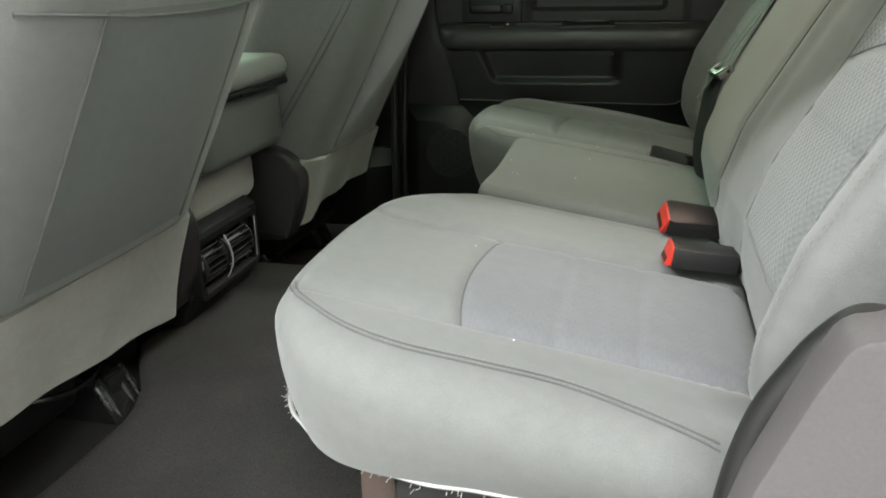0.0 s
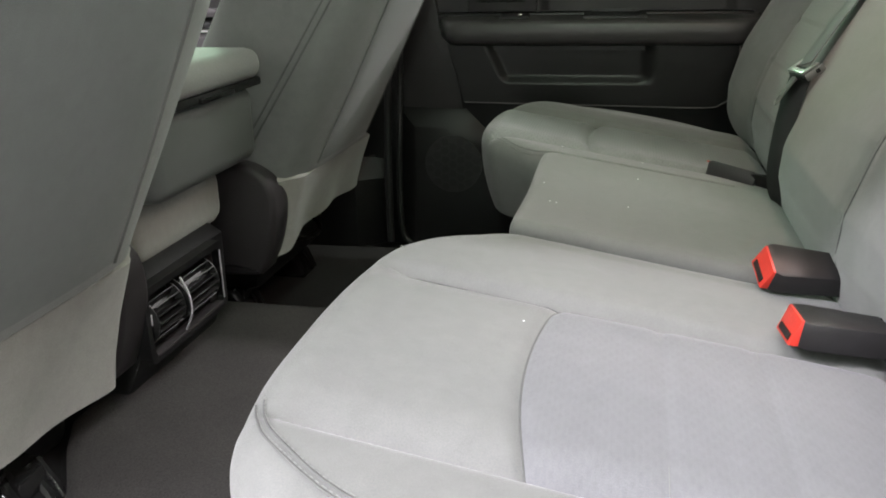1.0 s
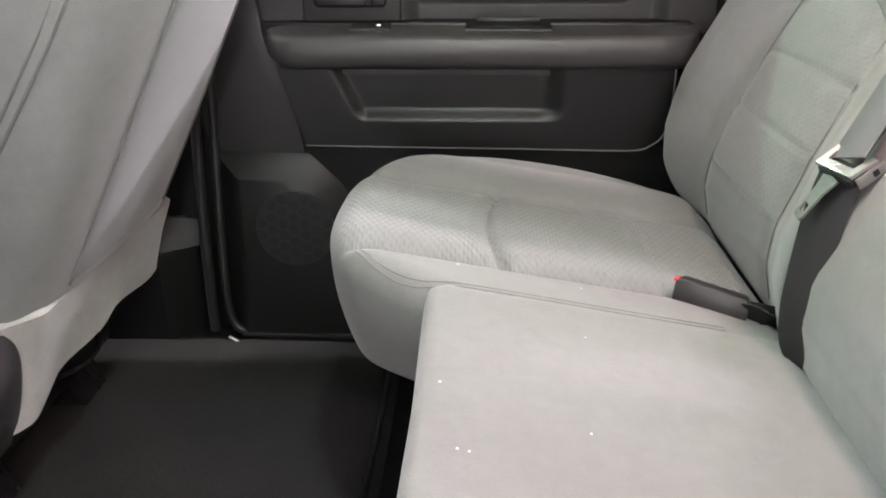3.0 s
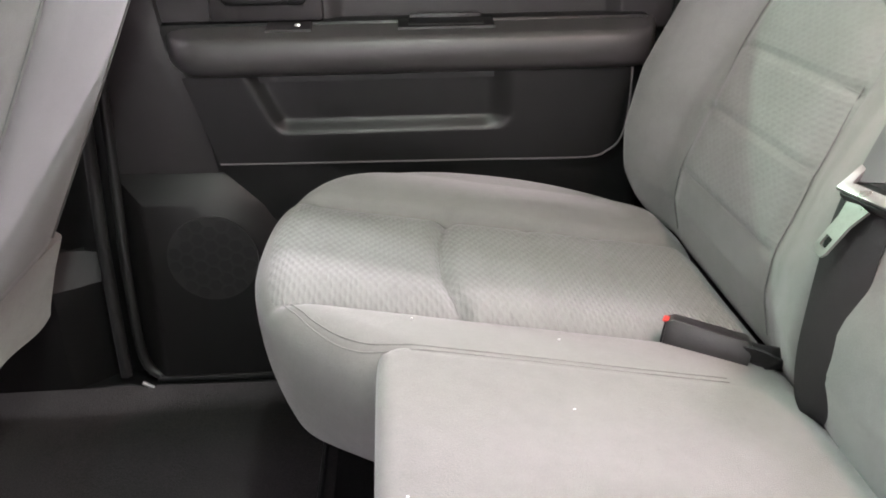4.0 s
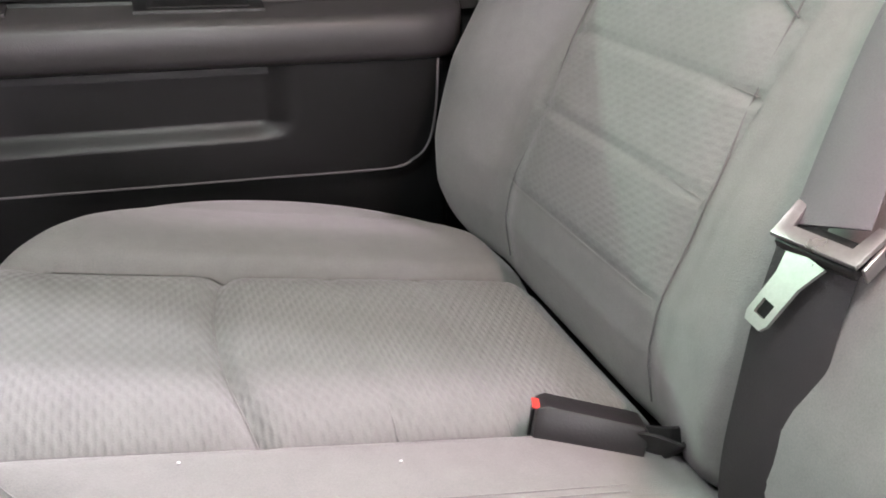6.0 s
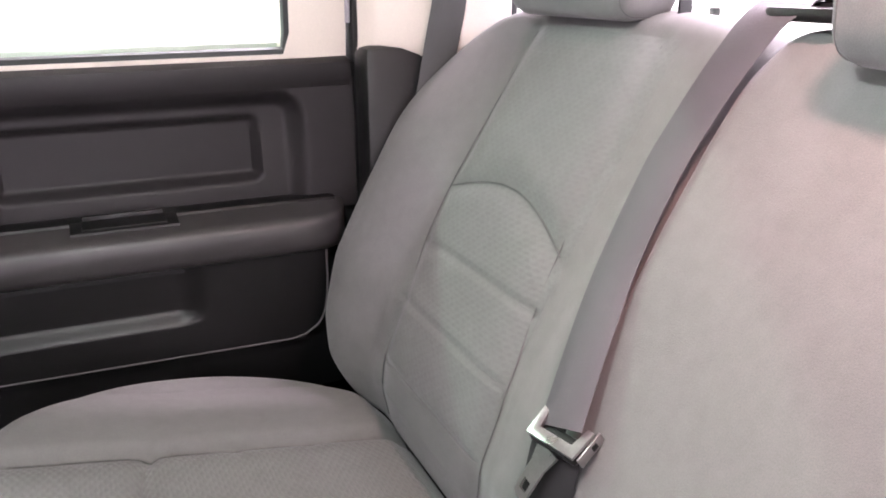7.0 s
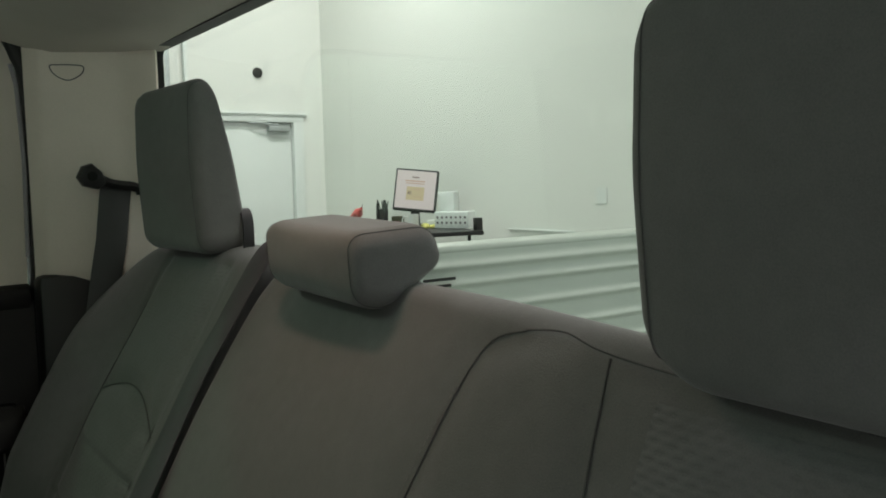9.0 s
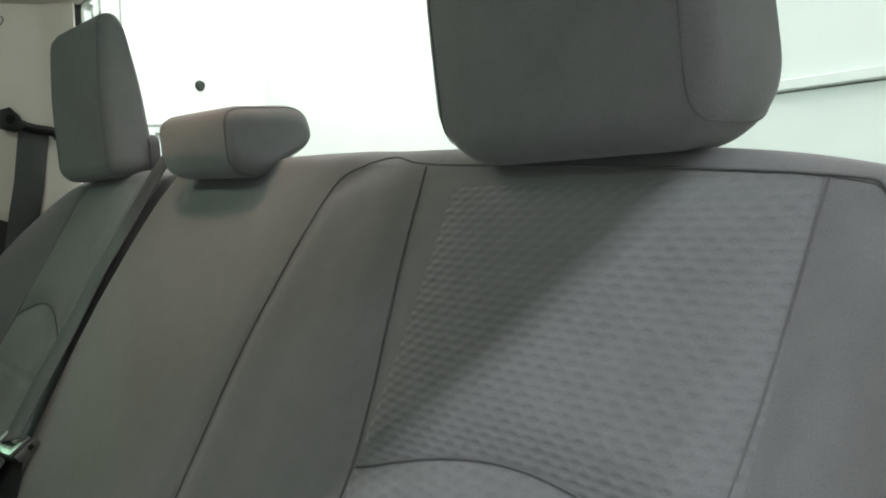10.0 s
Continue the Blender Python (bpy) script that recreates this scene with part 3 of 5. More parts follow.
part("roof", box(-0.95, 0.74, -0.86, 0.90, 1.20, 1.24, 0.015), TRUCK_WHITE, shell)
# rear cab wall round the back window
bm = bmesh.new()
box(0.765, 0.80, -0.86, 0.90, -0.1, 0.748, bm=bm)
box(0.745, 0.775, -0.86, 0.90, 1.126, 1.22, bm=bm)
part("rear_cab_wall", bm, TRUCK_WHITE, shell)
part("cab_side", box(0.565, 0.80, 0.864, 0.90, -0.1, 1.15, 0.01), TRUCK_WHITE, shell)
part("cab_side", box(0.61, 0.80, -0.875, -0.845, -0.1, 1.15, 0.01), TRUCK_WHITE, shell)
# bed: floor, sides with long ribs, tailgate
part("bed_floor", box(0.86, 2.75, -0.82, 0.86, 0.18, 0.22, 0.01), TRUCK_WHITE, shell)


def bed_side(y, face):
    def fn(u, v):
        z = 0.20 + 0.546 * u
        ridge = max(math.exp(-(((z - c) / 0.0085) ** 2)) for c in (0.716, 0.677, 0.618, 0.557, 0.499, 0.44, 0.38, 0.32, 0.26))
        return (0.86 + 1.9 * v, y - face * 0.0085 * ridge, z)

    return grid(fn, 220, 10)


for y, face in ((0.85, 1), (-0.79, -1)):
    part("bed_side", bed_side(y, face), TRUCK_WHITE, shell, "ribbed inner side of the bed")
    a, b = sorted((y - face * 0.002, y + face * 0.10))
    part("bed_rail", box(0.84, 2.78, a, b, 0.744, 0.76, 0.006, 3), TRUCK_WHITE, shell)
part("tailgate", box(2.76, 2.80, -0.8, 0.86, 0.2, 0.70, 0.012), TRUCK_WHITE, shell)
for k in range(3):
    part("decal_line", box(1.30, 1.38 - 0.012 * k, 0.826, 0.832, 0.690 - 0.014 * k, 0.696 - 0.014 * k), DARK_PLASTIC, shell, "dark line of a sticker")
# sills, pillars and roof rails
for s, y0 in ((1, 0.84), (-1, -0.80)):
    part("outer_sill", box(-1.5, 0.76, *sorted((y0, y0 + s * 0.07)), -0.22, 0.02, 0.02), TRUCK_WHITE, shell)
    part("roof_rail", box(-0.95, 0.74, *sorted((y0 - s * 0.02, y0 + s * 0.05)), 1.15, 1.21, 0.015), TRUCK_WHITE, shell)
    part("middle_pillar", prism([(-0.42, 0.0), (-0.20, 0.0), (-0.20, 0.75), (-0.16, 1.16), (-0.30, 1.16), (-0.42, 0.75)], "y", *sorted((y0 - s * 0.03, y0 + s * 0.05)), r=0.012), BLACK_PLASTIC, shell, "black pillar trim")
    part("front_pillar", prism([(-1.55, 0.72), (-1.45, 0.72), (-0.88, 1.2), (-0.98, 1.2)], "y", *sorted((y0 - s * 0.05, y0 + s * 0.03)), r=0.012), BEIGE, shell)
part("pillar_foot", loft([[(x, y, z) for x, y in ((-0.44, 0.815), (-0.44, f), (-0.300 - g, f), (-0.272 - g, f + 0.016), (-0.240, 0.812))] for z, f, g in ((0.045, 0.762, 0.0), (0.185, 0.764, 0.0), (0.215, 0.768, 0.004), (0.262, 0.792, 0.016), (0.275, 0.808, 0.018))]), POD_BLACK, shell, "grey moulded foot of the pillar trim", sharp=0.3)
part("windscreen_sill", box(-1.9, -1.45, -0.8, 0.86, -0.2, 0.70, 0.03), BLACK_PLASTIC, shell)
part("bonnet", box(-3.0, -1.85, -0.85, 0.9, 0.1, 0.55, 0.08, 3), TRUCK_WHITE, shell)

fdoor = part("front_door_panel", box(-1.45, -0.37, 0.80, 0.85, -0.05, 0.74, 0.02), MID_PLASTIC, shell)
part("armrest", prism([(0.80, 0.495), (0.745, 0.498), (0.735, 0.512), (0.738, 0.535), (0.752, 0.543), (0.80, 0.545)], "x", -1.35, -0.44, r=0.006), GREY_TRIM, fdoor, "grey armrest of the front door")
part("bright_strip", box(-1.35, -0.46, 0.742, 0.80, 0.5455, 0.549, 0.001), CHROME, fdoor, "thin bright strip")
part("dark_ledge", box(-1.35, -0.46, 0.765, 0.80, 0.552, 0.566, 0.003), BLACK_PLASTIC, fdoor)
part("pull_band", box(-1.35, -0.44, 0.770, 0.80, 0.575, 0.594, 0.006), GREY_TRIM, fdoor, "pale grip band")
part("lower_shadow_gap", box(-1.38, -0.42, 0.79, 0.80 - 0.003, 0.47, 0.494, 0.002), BLACK_PLASTIC, fdoor)
part("front_door_panel", box(-1.45, -0.37, -0.81, -0.77, -0.05, 0.74, 0.02), MID_PLASTIC, shell)

headliner = grid(lambda u, v: (-0.93 + 1.67 * u, -0.76 + 1.533 * v, 1.172 - 0.044 * smooth01(0.835, 0.905, u) - 0.006 * abs(2 * v - 1) ** 6), 24, 30)
bmesh.ops.solidify(headliner, geom=list(headliner.faces), thickness=0.02)
solid("headliner", headliner, HEADLINER, "beige cloth headliner of the cab", "headliner", "structure")

# rear window: rounded black frame and pane
back_win = thing("window_1", "wide rear cab window with a black border", "window", (0.745, 0, 0.79), kind="structure")


def ring_frame(y0, y1, z0, z1, r, w, x0, x1):
    outer, inner = round_rect(y0, y1, z0, z1, r), round_rect(y0 + w, y1 - w, z0 + w, z1 - w, max(r - w, 0.01))
    bm = bmesh.new()
    vs = [[bm.verts.new((x, *p)) for p in o] for x, o in ((x0, outer), (x1, outer), (x1, inner), (x0, inner))]
    n = len(outer)
    for a in range(4):
        for i in range(n):
            bm.faces.new((vs[a][i], vs[a][(i + 1) % n], vs[(a + 1) % 4][(i + 1) % n], vs[(a + 1) % 4][i]))
    return finish(bm)


part("window_frame", ring_frame(-0.712, 0.712, 0.742, 1.124, 0.022, 0.018, 0.722, 0.744), RUBBER, back_win)
pane = part("pane", box(0.748, 0.752, -0.71, 0.71, 0.742, 1.122), GLASS, back_win)
pane.visible_shadow = False

# rear quarter trim (far side)
quarter = thing("quarter_trim", "beige plastic trim of the rear cab pillar", "trim", (0.65, 0.76, 0.76), kind="structure")


def quarter_fn(u, v):
    x = 0.562 + 0.165 * u
    z = 0.760 + 0.358 * v
    y = 0.764 - 0.40 * (x - 0.562) - 0.02 * smooth01(0.7, 1, u)
    y += 0.014 * (1 - smooth01(0, 0.10, u)) + 0.010 * (1 - smooth01(0, 0.05, v))
    return (x, y, z)


qb = grid(quarter_fn, 24, 30)
bmesh.ops.solidify(qb, geom=list(qb.faces), thickness=-0.012)
part("upper_panel", qb, BEIGE, quarter)
lid = spline([(0.594, 0, 1.083), (0.606, 0, 1.0845), (0.624, 0, 1.0845), (0.637, 0, 1.082), (0.634, 0, 1.071), (0.617, 0, 1.062), (0.600, 0, 1.070)], 36, closed=True)
part("hook_cover", tube([(p.x, quarter_fn((p.x - 0.562) / 0.165, (p.z - 0.760) / 0.358)[1] - 0.0005, p.z) for p in lid + lid[:1]], 0.0009, 6), GREY_TRIM, quarter, "D-shaped joint of a small cover")
part("lower_panel", box(0.56, 0.76, 0.745, 0.80, 0.05, 0.774, 0.012), BLACK_PLASTIC, quarter)
part("edge_seal", tube(spline([(0.566, 0.785, 0.05), (0.568, 0.793, 0.45), (0.570, 0.795, 0.76), (0.571, 0.793, 0.93), (0.566, 0.79, 1.06), (0.555, 0.786, 1.10), (0.540, 0.782, 1.13), (0.513, 0.777, 1.151), (0.47, 0.774, 1.161), (0.40, 0.772, 1.164), (-0.10, 0.772, 1.167)], 90), 0.0095, 10), RUBBER, quarter, "black rubber door seal")
part("pillar_core", box(0.5635, 0.62, 0.80, 0.862, 0.75, 1.14, 0.004), BLACK_PLASTIC, quarter)
part("scuff_plate", box(0.50, 0.58, 0.815, 0.89, 0.02, 0.752, 0.01), BLACK_PLASTIC, quarter)

# rear quarter trim and seal (near side)
near_q = thing("quarter_trim", "black seal and grey plastic trim beside the rear seat", "trim", (0.6, -0.78, 0.03), kind="structure")
seal_line = spline([(0.462, -0.775, 0.06), (0.463, -0.778, 0.25), (0.470, -0.78, 0.375), (0.483, -0.78, 0.442), (0.503, -0.78, 0.482), (0.517, -0.78, 0.502), (0.531, -0.78, 0.514), (0.552, -0.782, 0.517), (0.58, -0.784, 0.55), (0.60, -0.784, 0.76), (0.59, -0.78, 1.05), (0.53, -0.77, 1.14), (0.35, -0.765, 1.165), (-0.1, -0.765, 1.17)], 110)
part("edge_seal", tube(seal_line, 0.0135, 12, flat=1.0), RUBBER, near_q, "black rubber door seal")
out = [(0.452, 0.0), (0.454, 0.30), (0.462, 0.40), (0.471, 0.433), (0.487, 0.474), (0.498, 0.501), (0.509, 0.523), (0.513, 0.5275), (0.519, 0.531), (0.530, 0.533), (0.56, 0.545), (0.59, 0.60), (0.605, 0.76), (0.60, 1.04), (0.78, 1.04), (0.78, 0.0)]
part("outer_panel", prism(out, "y", -0.84, -0.80, r=0.003), OUTER_GREY, near_q, "smooth grey outer panel")
part("inner_panel", box(0.62, 0.76, -0.80, -0.73, 0.05, 1.13, 0.012), BEIGE, near_q)
part("inner_lower", prism([(p.x + 0.004, p.z) for p in seal_line[:66]] + [(0.70, 0.76), (0.70, 0.0), (0.46, 0.0)], "y", -0.798, -0.765, r=0.004), BLACK_PLASTIC, near_q)

# ---------------------------------------------------------------- floor
def floor_z(x, y):
    hump = smooth01(-0.62, -0.22, y) * smooth01(0.30, 0.24, y)
    return FLOOR + 0.095 * hump * smooth01(0.75, 0.2, x) + 0.008 * smooth01(0.69, 0.765, y)


fl = grid(lambda u, v: (-1.45 + 2.2 * u, -0.80 + 1.57 * v, floor_z(-1.45 + 2.2 * u, -0.80 + 1.57 * v) - 0.012), 60, 120)
bmesh.ops.solidify(fl, geom=list(fl.faces), thickness=0.01)
solid("floor", fl, CARPET, "dark charcoal carpet of the cab floor", "carpet", "structure")


def mat_fn(u, v):
    y = -0.79 + 1.015 * v
    xf = lerp_table(y, [(-0.79, -0.45), (-0.493, -0.342), (-0.40, -0.302), (-0.365, -0.289), (-0.337, -0.286), (-0.30, -0.296), (-0.239, -0.338), (-0.18, -0.370), (-0.146, -0.372), (-0.096, -0.368), (0.042, -0.358), (0.10, -0.350), (0.194, -0.364), (0.225, -0.372)])
    x = xf + (0.30 - xf) * u
    drop = 0.006 * (1 - smooth01(0, 0.02, u)) + 0.010 * smooth01(0.985, 1, v)
    return (x, y, floor_z(x, y) + 0.004 - drop)


mb = grid(mat_fn, 50, 110)
bmesh.ops.solidify(mb, geom=list(mb.faces), thickness=0.006)
solid("floor_mat", mb, MAT_RUG, "dark grey carpet mat over the cab floor and tunnel", "floor mat")


def far_mat_fn(u, v):
    y = 0.262 + 0.500 * v
    x = -0.56 + (0.655 + 0.012 * v * (1 - v)) * u
    roll = 0.006 * (1 - smooth01(0.0, 0.03, v)) + 0.007 * smooth01(0.97, 1, u)
    return (x, y, floor_z(x, y) + 0.002 - roll + 0.002 * math.sin(9 * x) * math.sin(7 * y))


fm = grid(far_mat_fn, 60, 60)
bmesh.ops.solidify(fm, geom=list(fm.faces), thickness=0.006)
far_mat = thing("floor_mat", "charcoal carpet mat in the far footwell, shade put into its colour", "floor mat", (-0.2, 0.5, FLOOR))
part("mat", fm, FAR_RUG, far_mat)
part("piping", tube([Vector(far_mat_fn(0.975, k / 40)) + Vector((0, 0, 0.003)) for k in range(41)], 0.0035, 6), RUBBER, far_mat, "stitched dark edge")

# ---------------------------------------------------------------- rear seat
bench = thing("rear_bench_seat", "grey cloth split rear bench seat with embossed panels and three headrests", "car seat", (0.4, 0.0, FLOOR))


def seat_z(x):
    return 0.40 - 0.17 * (x - 0.24)


def back_x(z):
    return lerp_table(z, [(0.30, 0.535), (0.355, 0.517), (0.40, 0.507), (0.44, 0.510), (0.51, 0.533), (0.575, 0.569), (0.64, 0.606), (0.70, 0.642), (0.79, 0.692), (0.90, 0.755)])


def flat_place(p, q, h):
    return (p, q, h)


def back_place(p, q, h):
    """Height along the backrest, place across it, and how far it stands proud."""
    return (back_x(p) - 0.876 * h, q, p + 0.48 * h * smooth01(0.36, 0.5, p))


def seam_fall(p, q, seams, depth=0.0042, w=0.014):
    """How deep the stitched seams pull the cover down."""
    fall = 0.0
    for line in seams:
        best = 9.0
        for (a, b), (c, d) in zip(line, line[1:]):
            ux, uy = c - a, d - b
            t = clamp(((p - a) * ux + (q - b) * uy) / (ux * ux + uy * uy + 1e-12), 0, 1)
            best = min(best, math.hypot(p - a - ux * t, q - b - uy * t))
        fall = max(fall, math.exp(-((best / w) ** 2)))
    return depth * fall


def seam_parts(parent, seams, top, place, r=0.0013, mat=None, lift=0.0010):
    for line in seams:
        pts = spline([(a, b, 0) for a, b in line], 40)
        part("seam", tube([place(p.x, p.y, top(p.x, p.y) + lift) for p in pts], r, 5), mat or THREAD, parent, "stitched seam")


def stitches(parent, line, top, place, step=0.006, r=0.0005, mat=None):
    """A row of short stitches along a line, in one mesh."""
    pts = spline([(a, b, 0) for a, b in line], 400)
    bm, run, begin = bmesh.new(), 0.0, None
    for a, b in zip(pts, pts[1:]):
        run += (b - a).length
        phase = (run % step) / step
        if phase < 0.6 and begin is None:
            begin = a
        if phase >= 0.6 and begin is not None:
            tube([place(begin.x, begin.y, top(begin.x, begin.y) + 0.0016), place(a.x, a.y, top(a.x, a.y) + 0.0016)], r, 4, bm=bm)
            begin = None
    tagged(part("stitching", bm, mat or PALE_THREAD, parent, "row of pale stitches"), kind="stuff")


def insert_panel(parent, fn, nu, nv, top, place, mat, puff=0.004, name="insert_panel"):
    """A sewn-in panel: fn(u, v) gives its place in plan; it swells between its seams."""
    def at(u, v):
        p, q = fn(u, v)
        swell = (1 - (2 * u - 1) ** 6) * (1 - (2 * v - 1) ** 6)
        return place(p, q, top(p, q) + 0.0014 - 0.0011 * (1 - swell) + puff * swell)

    return part(name, grid(at, nu, nv), mat, parent)


def arch(y, y0, y1, x_edge, x_mid):
    u = (y - y0) / (y1 - y0)
    return x_edge + (x_mid - x_edge) * (1 - (2 * u - 1) ** 2)


def cushion_panels(parent, yi, yo, top, front_at, front_mat, rear_mat):
    """The sewn-in panels of an outer cushion between its seams yi and yo."""
    def y_at(v):
        return yi + (yo - yi) * v

    def front(u, v):
        y = y_at(v)
        x1 = arch(y, yi, yo, 0.246, 0.230) - 0.001
        x0 = front_at(y)
        return x0 + (x1 - x0) * u, y

    insert_panel(parent, front, 40, 60, top, flat_place, front_mat, 0.0012)
    def rear(u, v):
        y = y_at(v)
        x0 = arch(y, yi, yo, 0.246, 0.230) + 0.001
        return x0 + (0.512 - x0) * u, y

    insert_panel(parent, rear, 90, 60, top, flat_place, rear_mat, 0.0010)


def outer_cushion(ctr, outline, yi, yo, label, extra_seams=()):
    a, b = sorted((yi, yo))
    front = [(lerp_table(abs(y - (a + b) / 2), [(0, 0.098), (0.10, 0.108), (0.135, 0.122), (0.2, 0.15)]), y) for y in [a + (b - a) * k / 8 for k in range(9)]]
    seams = [[(0.115, yi), (0.246, yi), (0.40, yi), (0.505, yi)], [(0.118, yo), (0.246, yo), (0.40, yo), (0.505, yo)], [(arch(y, a, b, 0.246, 0.230), y) for y in [a + (b - a) * k / 16 for k in range(17)]]] + list(extra_seams)

    rows = [[(x, yi), (x, yo)] for x in (0.330, 0.408)]

    def top(p, q):
        off = abs(q - (yi + yo) / 2) - abs(yo - yi) / 2
        wide = lerp_table(p, [(0.10, 0.050), (0.25, 0.040), (0.45, 0.024)])
        dip = 0.0125 * (clamp(1 + off / wide, 0, 1) ** 2 if off < 0 else math.exp(-((off / 0.009) ** 2)))
        roll = (0.008 if abs(q) > abs(yi + yo) / 2 else 0.004) * math.sin(math.pi * clamp(off / 0.13, 0, 1))
        return seat_z(p) + roll - (0.0075 if ctr > 0 else 0.002) * smooth01(0.496, 0.518, p) - dip * smooth01(0.07, 0.115, p) - seam_fall(p, q, seams[2:3], *((0.0075, 0.008) if ctr > 0 else (0.0035, 0.0045))) - seam_fall(p, q, seams[3:]) - seam_fall(p, q, rows, 0.0020, 0.007)

    th = part("cushion", pad(outline, (0.30, ctr), top, 0.296, 0.034, flat_place, seg=260, rings=80, tuck=0.020, bulge=0.000), CLOTH, bench, label)
    skin = on_pad(outline, (0.30, ctr), top, 0.034)
    cushion_panels(th, a, b, skin, lambda y: lerp_table(abs(y - (a + b) / 2), [(0, 0.070), (0.10, 0.078), (0.135, 0.092), (0.2, 0.11)]), *((COMB_FLAT, COMB_FLAT) if ctr > 0 else (CLOTH, REAR_CLOTH)))
    seam_parts(th, seams[2:3], skin, flat_place, 0.0007, CLOTH if ctr > 0 else THREAD, 0.0004)
    seam_parts(th, seams[:2], skin, flat_place, 0.0006, THREAD, 0.0022)
    seam_parts(th, rows, top, flat_place, 0.0005, CLOTH, lift=0.0018)
    return th, skin


FAR_OUT = [(0.056, 0.43), (0.064, 0.53), (0.103, 0.618), (0.160, 0.685), (0.24, 0.728), (0.34, 0.742), (0.43, 0.725), (0.50, 0.68), (0.532, 0.60), (0.535, 0.45), (0.533, 0.30), (0.520, 0.206), (0.42, 0.200), (0.30, 0.200), (0.21, 0.204), (0.178, 0.220), (0.140, 0.243), (0.090, 0.285), (0.063, 0.35)]
NEAR_OUT = [(0.055, -0.43), (0.060, -0.53), (0.082, -0.61), (0.13, -0.665), (0.20, -0.688), (0.30, -0.695), (0.40, -0.70), (0.48, -0.70), (0.526, -0.66), (0.535, -0.45), (0.533, -0.25), (0.522, -0.124), (0.42, -0.122), (0.30, -0.120), (0.22, -0.120), (0.165, -0.128), (0.108, -0.185), (0.070, -0.255), (0.057, -0.34)]
far_cush, far_skin = outer_cushion(0.45, FAR_OUT, 0.312, 0.548, "outboard cushion with embossed panels")
lipf = [(0.090, 0.330), (0.097, 0.300), (0.108, 0.284), (0.122, 0.267), (0.147, 0.247), (0.174, 0.237), (0.224, 0.236), (0.29, 0.236), (0.36, 0.235), (0.45, 0.235)]
for off in (0.0, 0.006):
    seam_parts(far_cush, [[(x + off * clamp(1 - k / 5, 0, 1), y + off * clamp(k / 4, 0.3, 1)) for k, (x, y) in enumerate(lipf)]], far_skin, flat_place, 0.0006, CLOTH, 0.0002)
near_cush, near_skin = outer_cushion(-0.43, NEAR_OUT, -0.296, -0.560, "cushion with double stitching and a frayed edge")
LIP = [(0.078, -0.548), (0.088, -0.570), (0.107, -0.596), (0.152, -0.629), (0.208, -0.643), (0.281, -0.642), (0.351, -0.642), (0.42, -0.657), (0.472, -0.673)]
for off in (0.0, 0.0065):
    line = [(x - off * clamp(1 - k / 3, 0, 1) * 0.8, y - off * clamp(k / 2, 0.3, 1)) for k, (x, y) in enumerate(LIP)]
    seam_parts(near_cush, [line], near_skin, flat_place, 0.0008)
    stitches(near_cush, [(x, y + 0.002) for x, y in line], near_skin, flat_place, 0.005, 0.00032, STITCH)
stitches(near_cush, [(0.12, -0.5615), (0.18, -0.5615), (0.25, -0.5615)], near_skin, flat_place, 0.007, 0.00036, STITCH)
stitches(near_cush, [(0.33, -0.305), (0.33, -0.55)], near_skin, flat_place, 0.006, 0.0004, STITCH)
stitches(near_cush, [(0.408, -0.305), (0.408, -0.555)], near_skin, flat_place, 0.006, 0.0004, STITCH)
seam_parts(near_cush, [[(0.175, -0.137), (0.21, -0.133), (0.30, -0.132), (0.48, -0.134)]], near_skin, flat_place, 0.0007, STITCH)

# frayed threads under the near cushion's lower edge
random.seed(4)
bm = bmesh.new()
for k in range(90):
    x = 0.054 + 0.09 * random.random() ** 1.6 if k < 60 else random.uniform(0.1, 0.30)
    y = 0.006 + lerp_table(x, [(0.050, -0.530), (0.060, -0.555), (0.094, -0.602), (0.13, -0.636), (0.167, -0.661), (0.215, -0.681), (0.26, -0.690), (0.32, -0.694)]) + random.uniform(-0.003, 0.004)
    z = 0.298 + random.uniform(-0.006, 0.004)
    long = random.uniform(0.2, 0.8) * (1.1 if x < 0.10 else 0.4)
    tube([(x, y + 0.004, z), (x - random.uniform(-.003, .005) * long, y - random.uniform(0, .006) * long, z - random.uniform(.000, .006) * long), (x - random.uniform(-.006, .010) * long, y - random.uniform(0, .010) * long, z - random.uniform(.001, .013) * long)], 0.00035, 3, bm=bm)
hem = [(0.0525, -0.50), (0.056, -0.545), (0.075, -0.585), (0.094, -0.606), (0.13, -0.639), (0.167, -0.659), (0.215, -0.674), (0.27, -0.679), (0.34, -0.680), (0.42, -0.681)]
part("hem", tube([(q.x + 0.003, q.y + 0.004, 0.297 + 0.0008 * math.sin(97 * q.x)) for q in spline([(a, b, 0) for a, b in hem], 80)], 0.0022, 5), PALE_THREAD, near_cush, "worn pale lower hem")
tagged(part("frayed_edge", bm, PALE_THREAD, near_cush, "fringe of frayed pale threads"), kind="stuff")

# specks of lint on the cushions
for skin_at, spots, owner in ((near_skin, [(0.30, -0.585), (0.36, -0.43), (0.44, -0.50), (0.22, -0.36)], near_cush), (far_skin, [(0.20, 0.285), (0.32, 0.275), (0.17, 0.45)], far_cush)):
    for x, y in spots:
        part("lint", box(x - 0.0010, x + 0.0010, y - 0.0006, y + 0.0006, skin_at(x, y) + 0.0008, skin_at(x, y) + 0.0022, 0.0004, 1), PALE, owner, "speck of white lint")

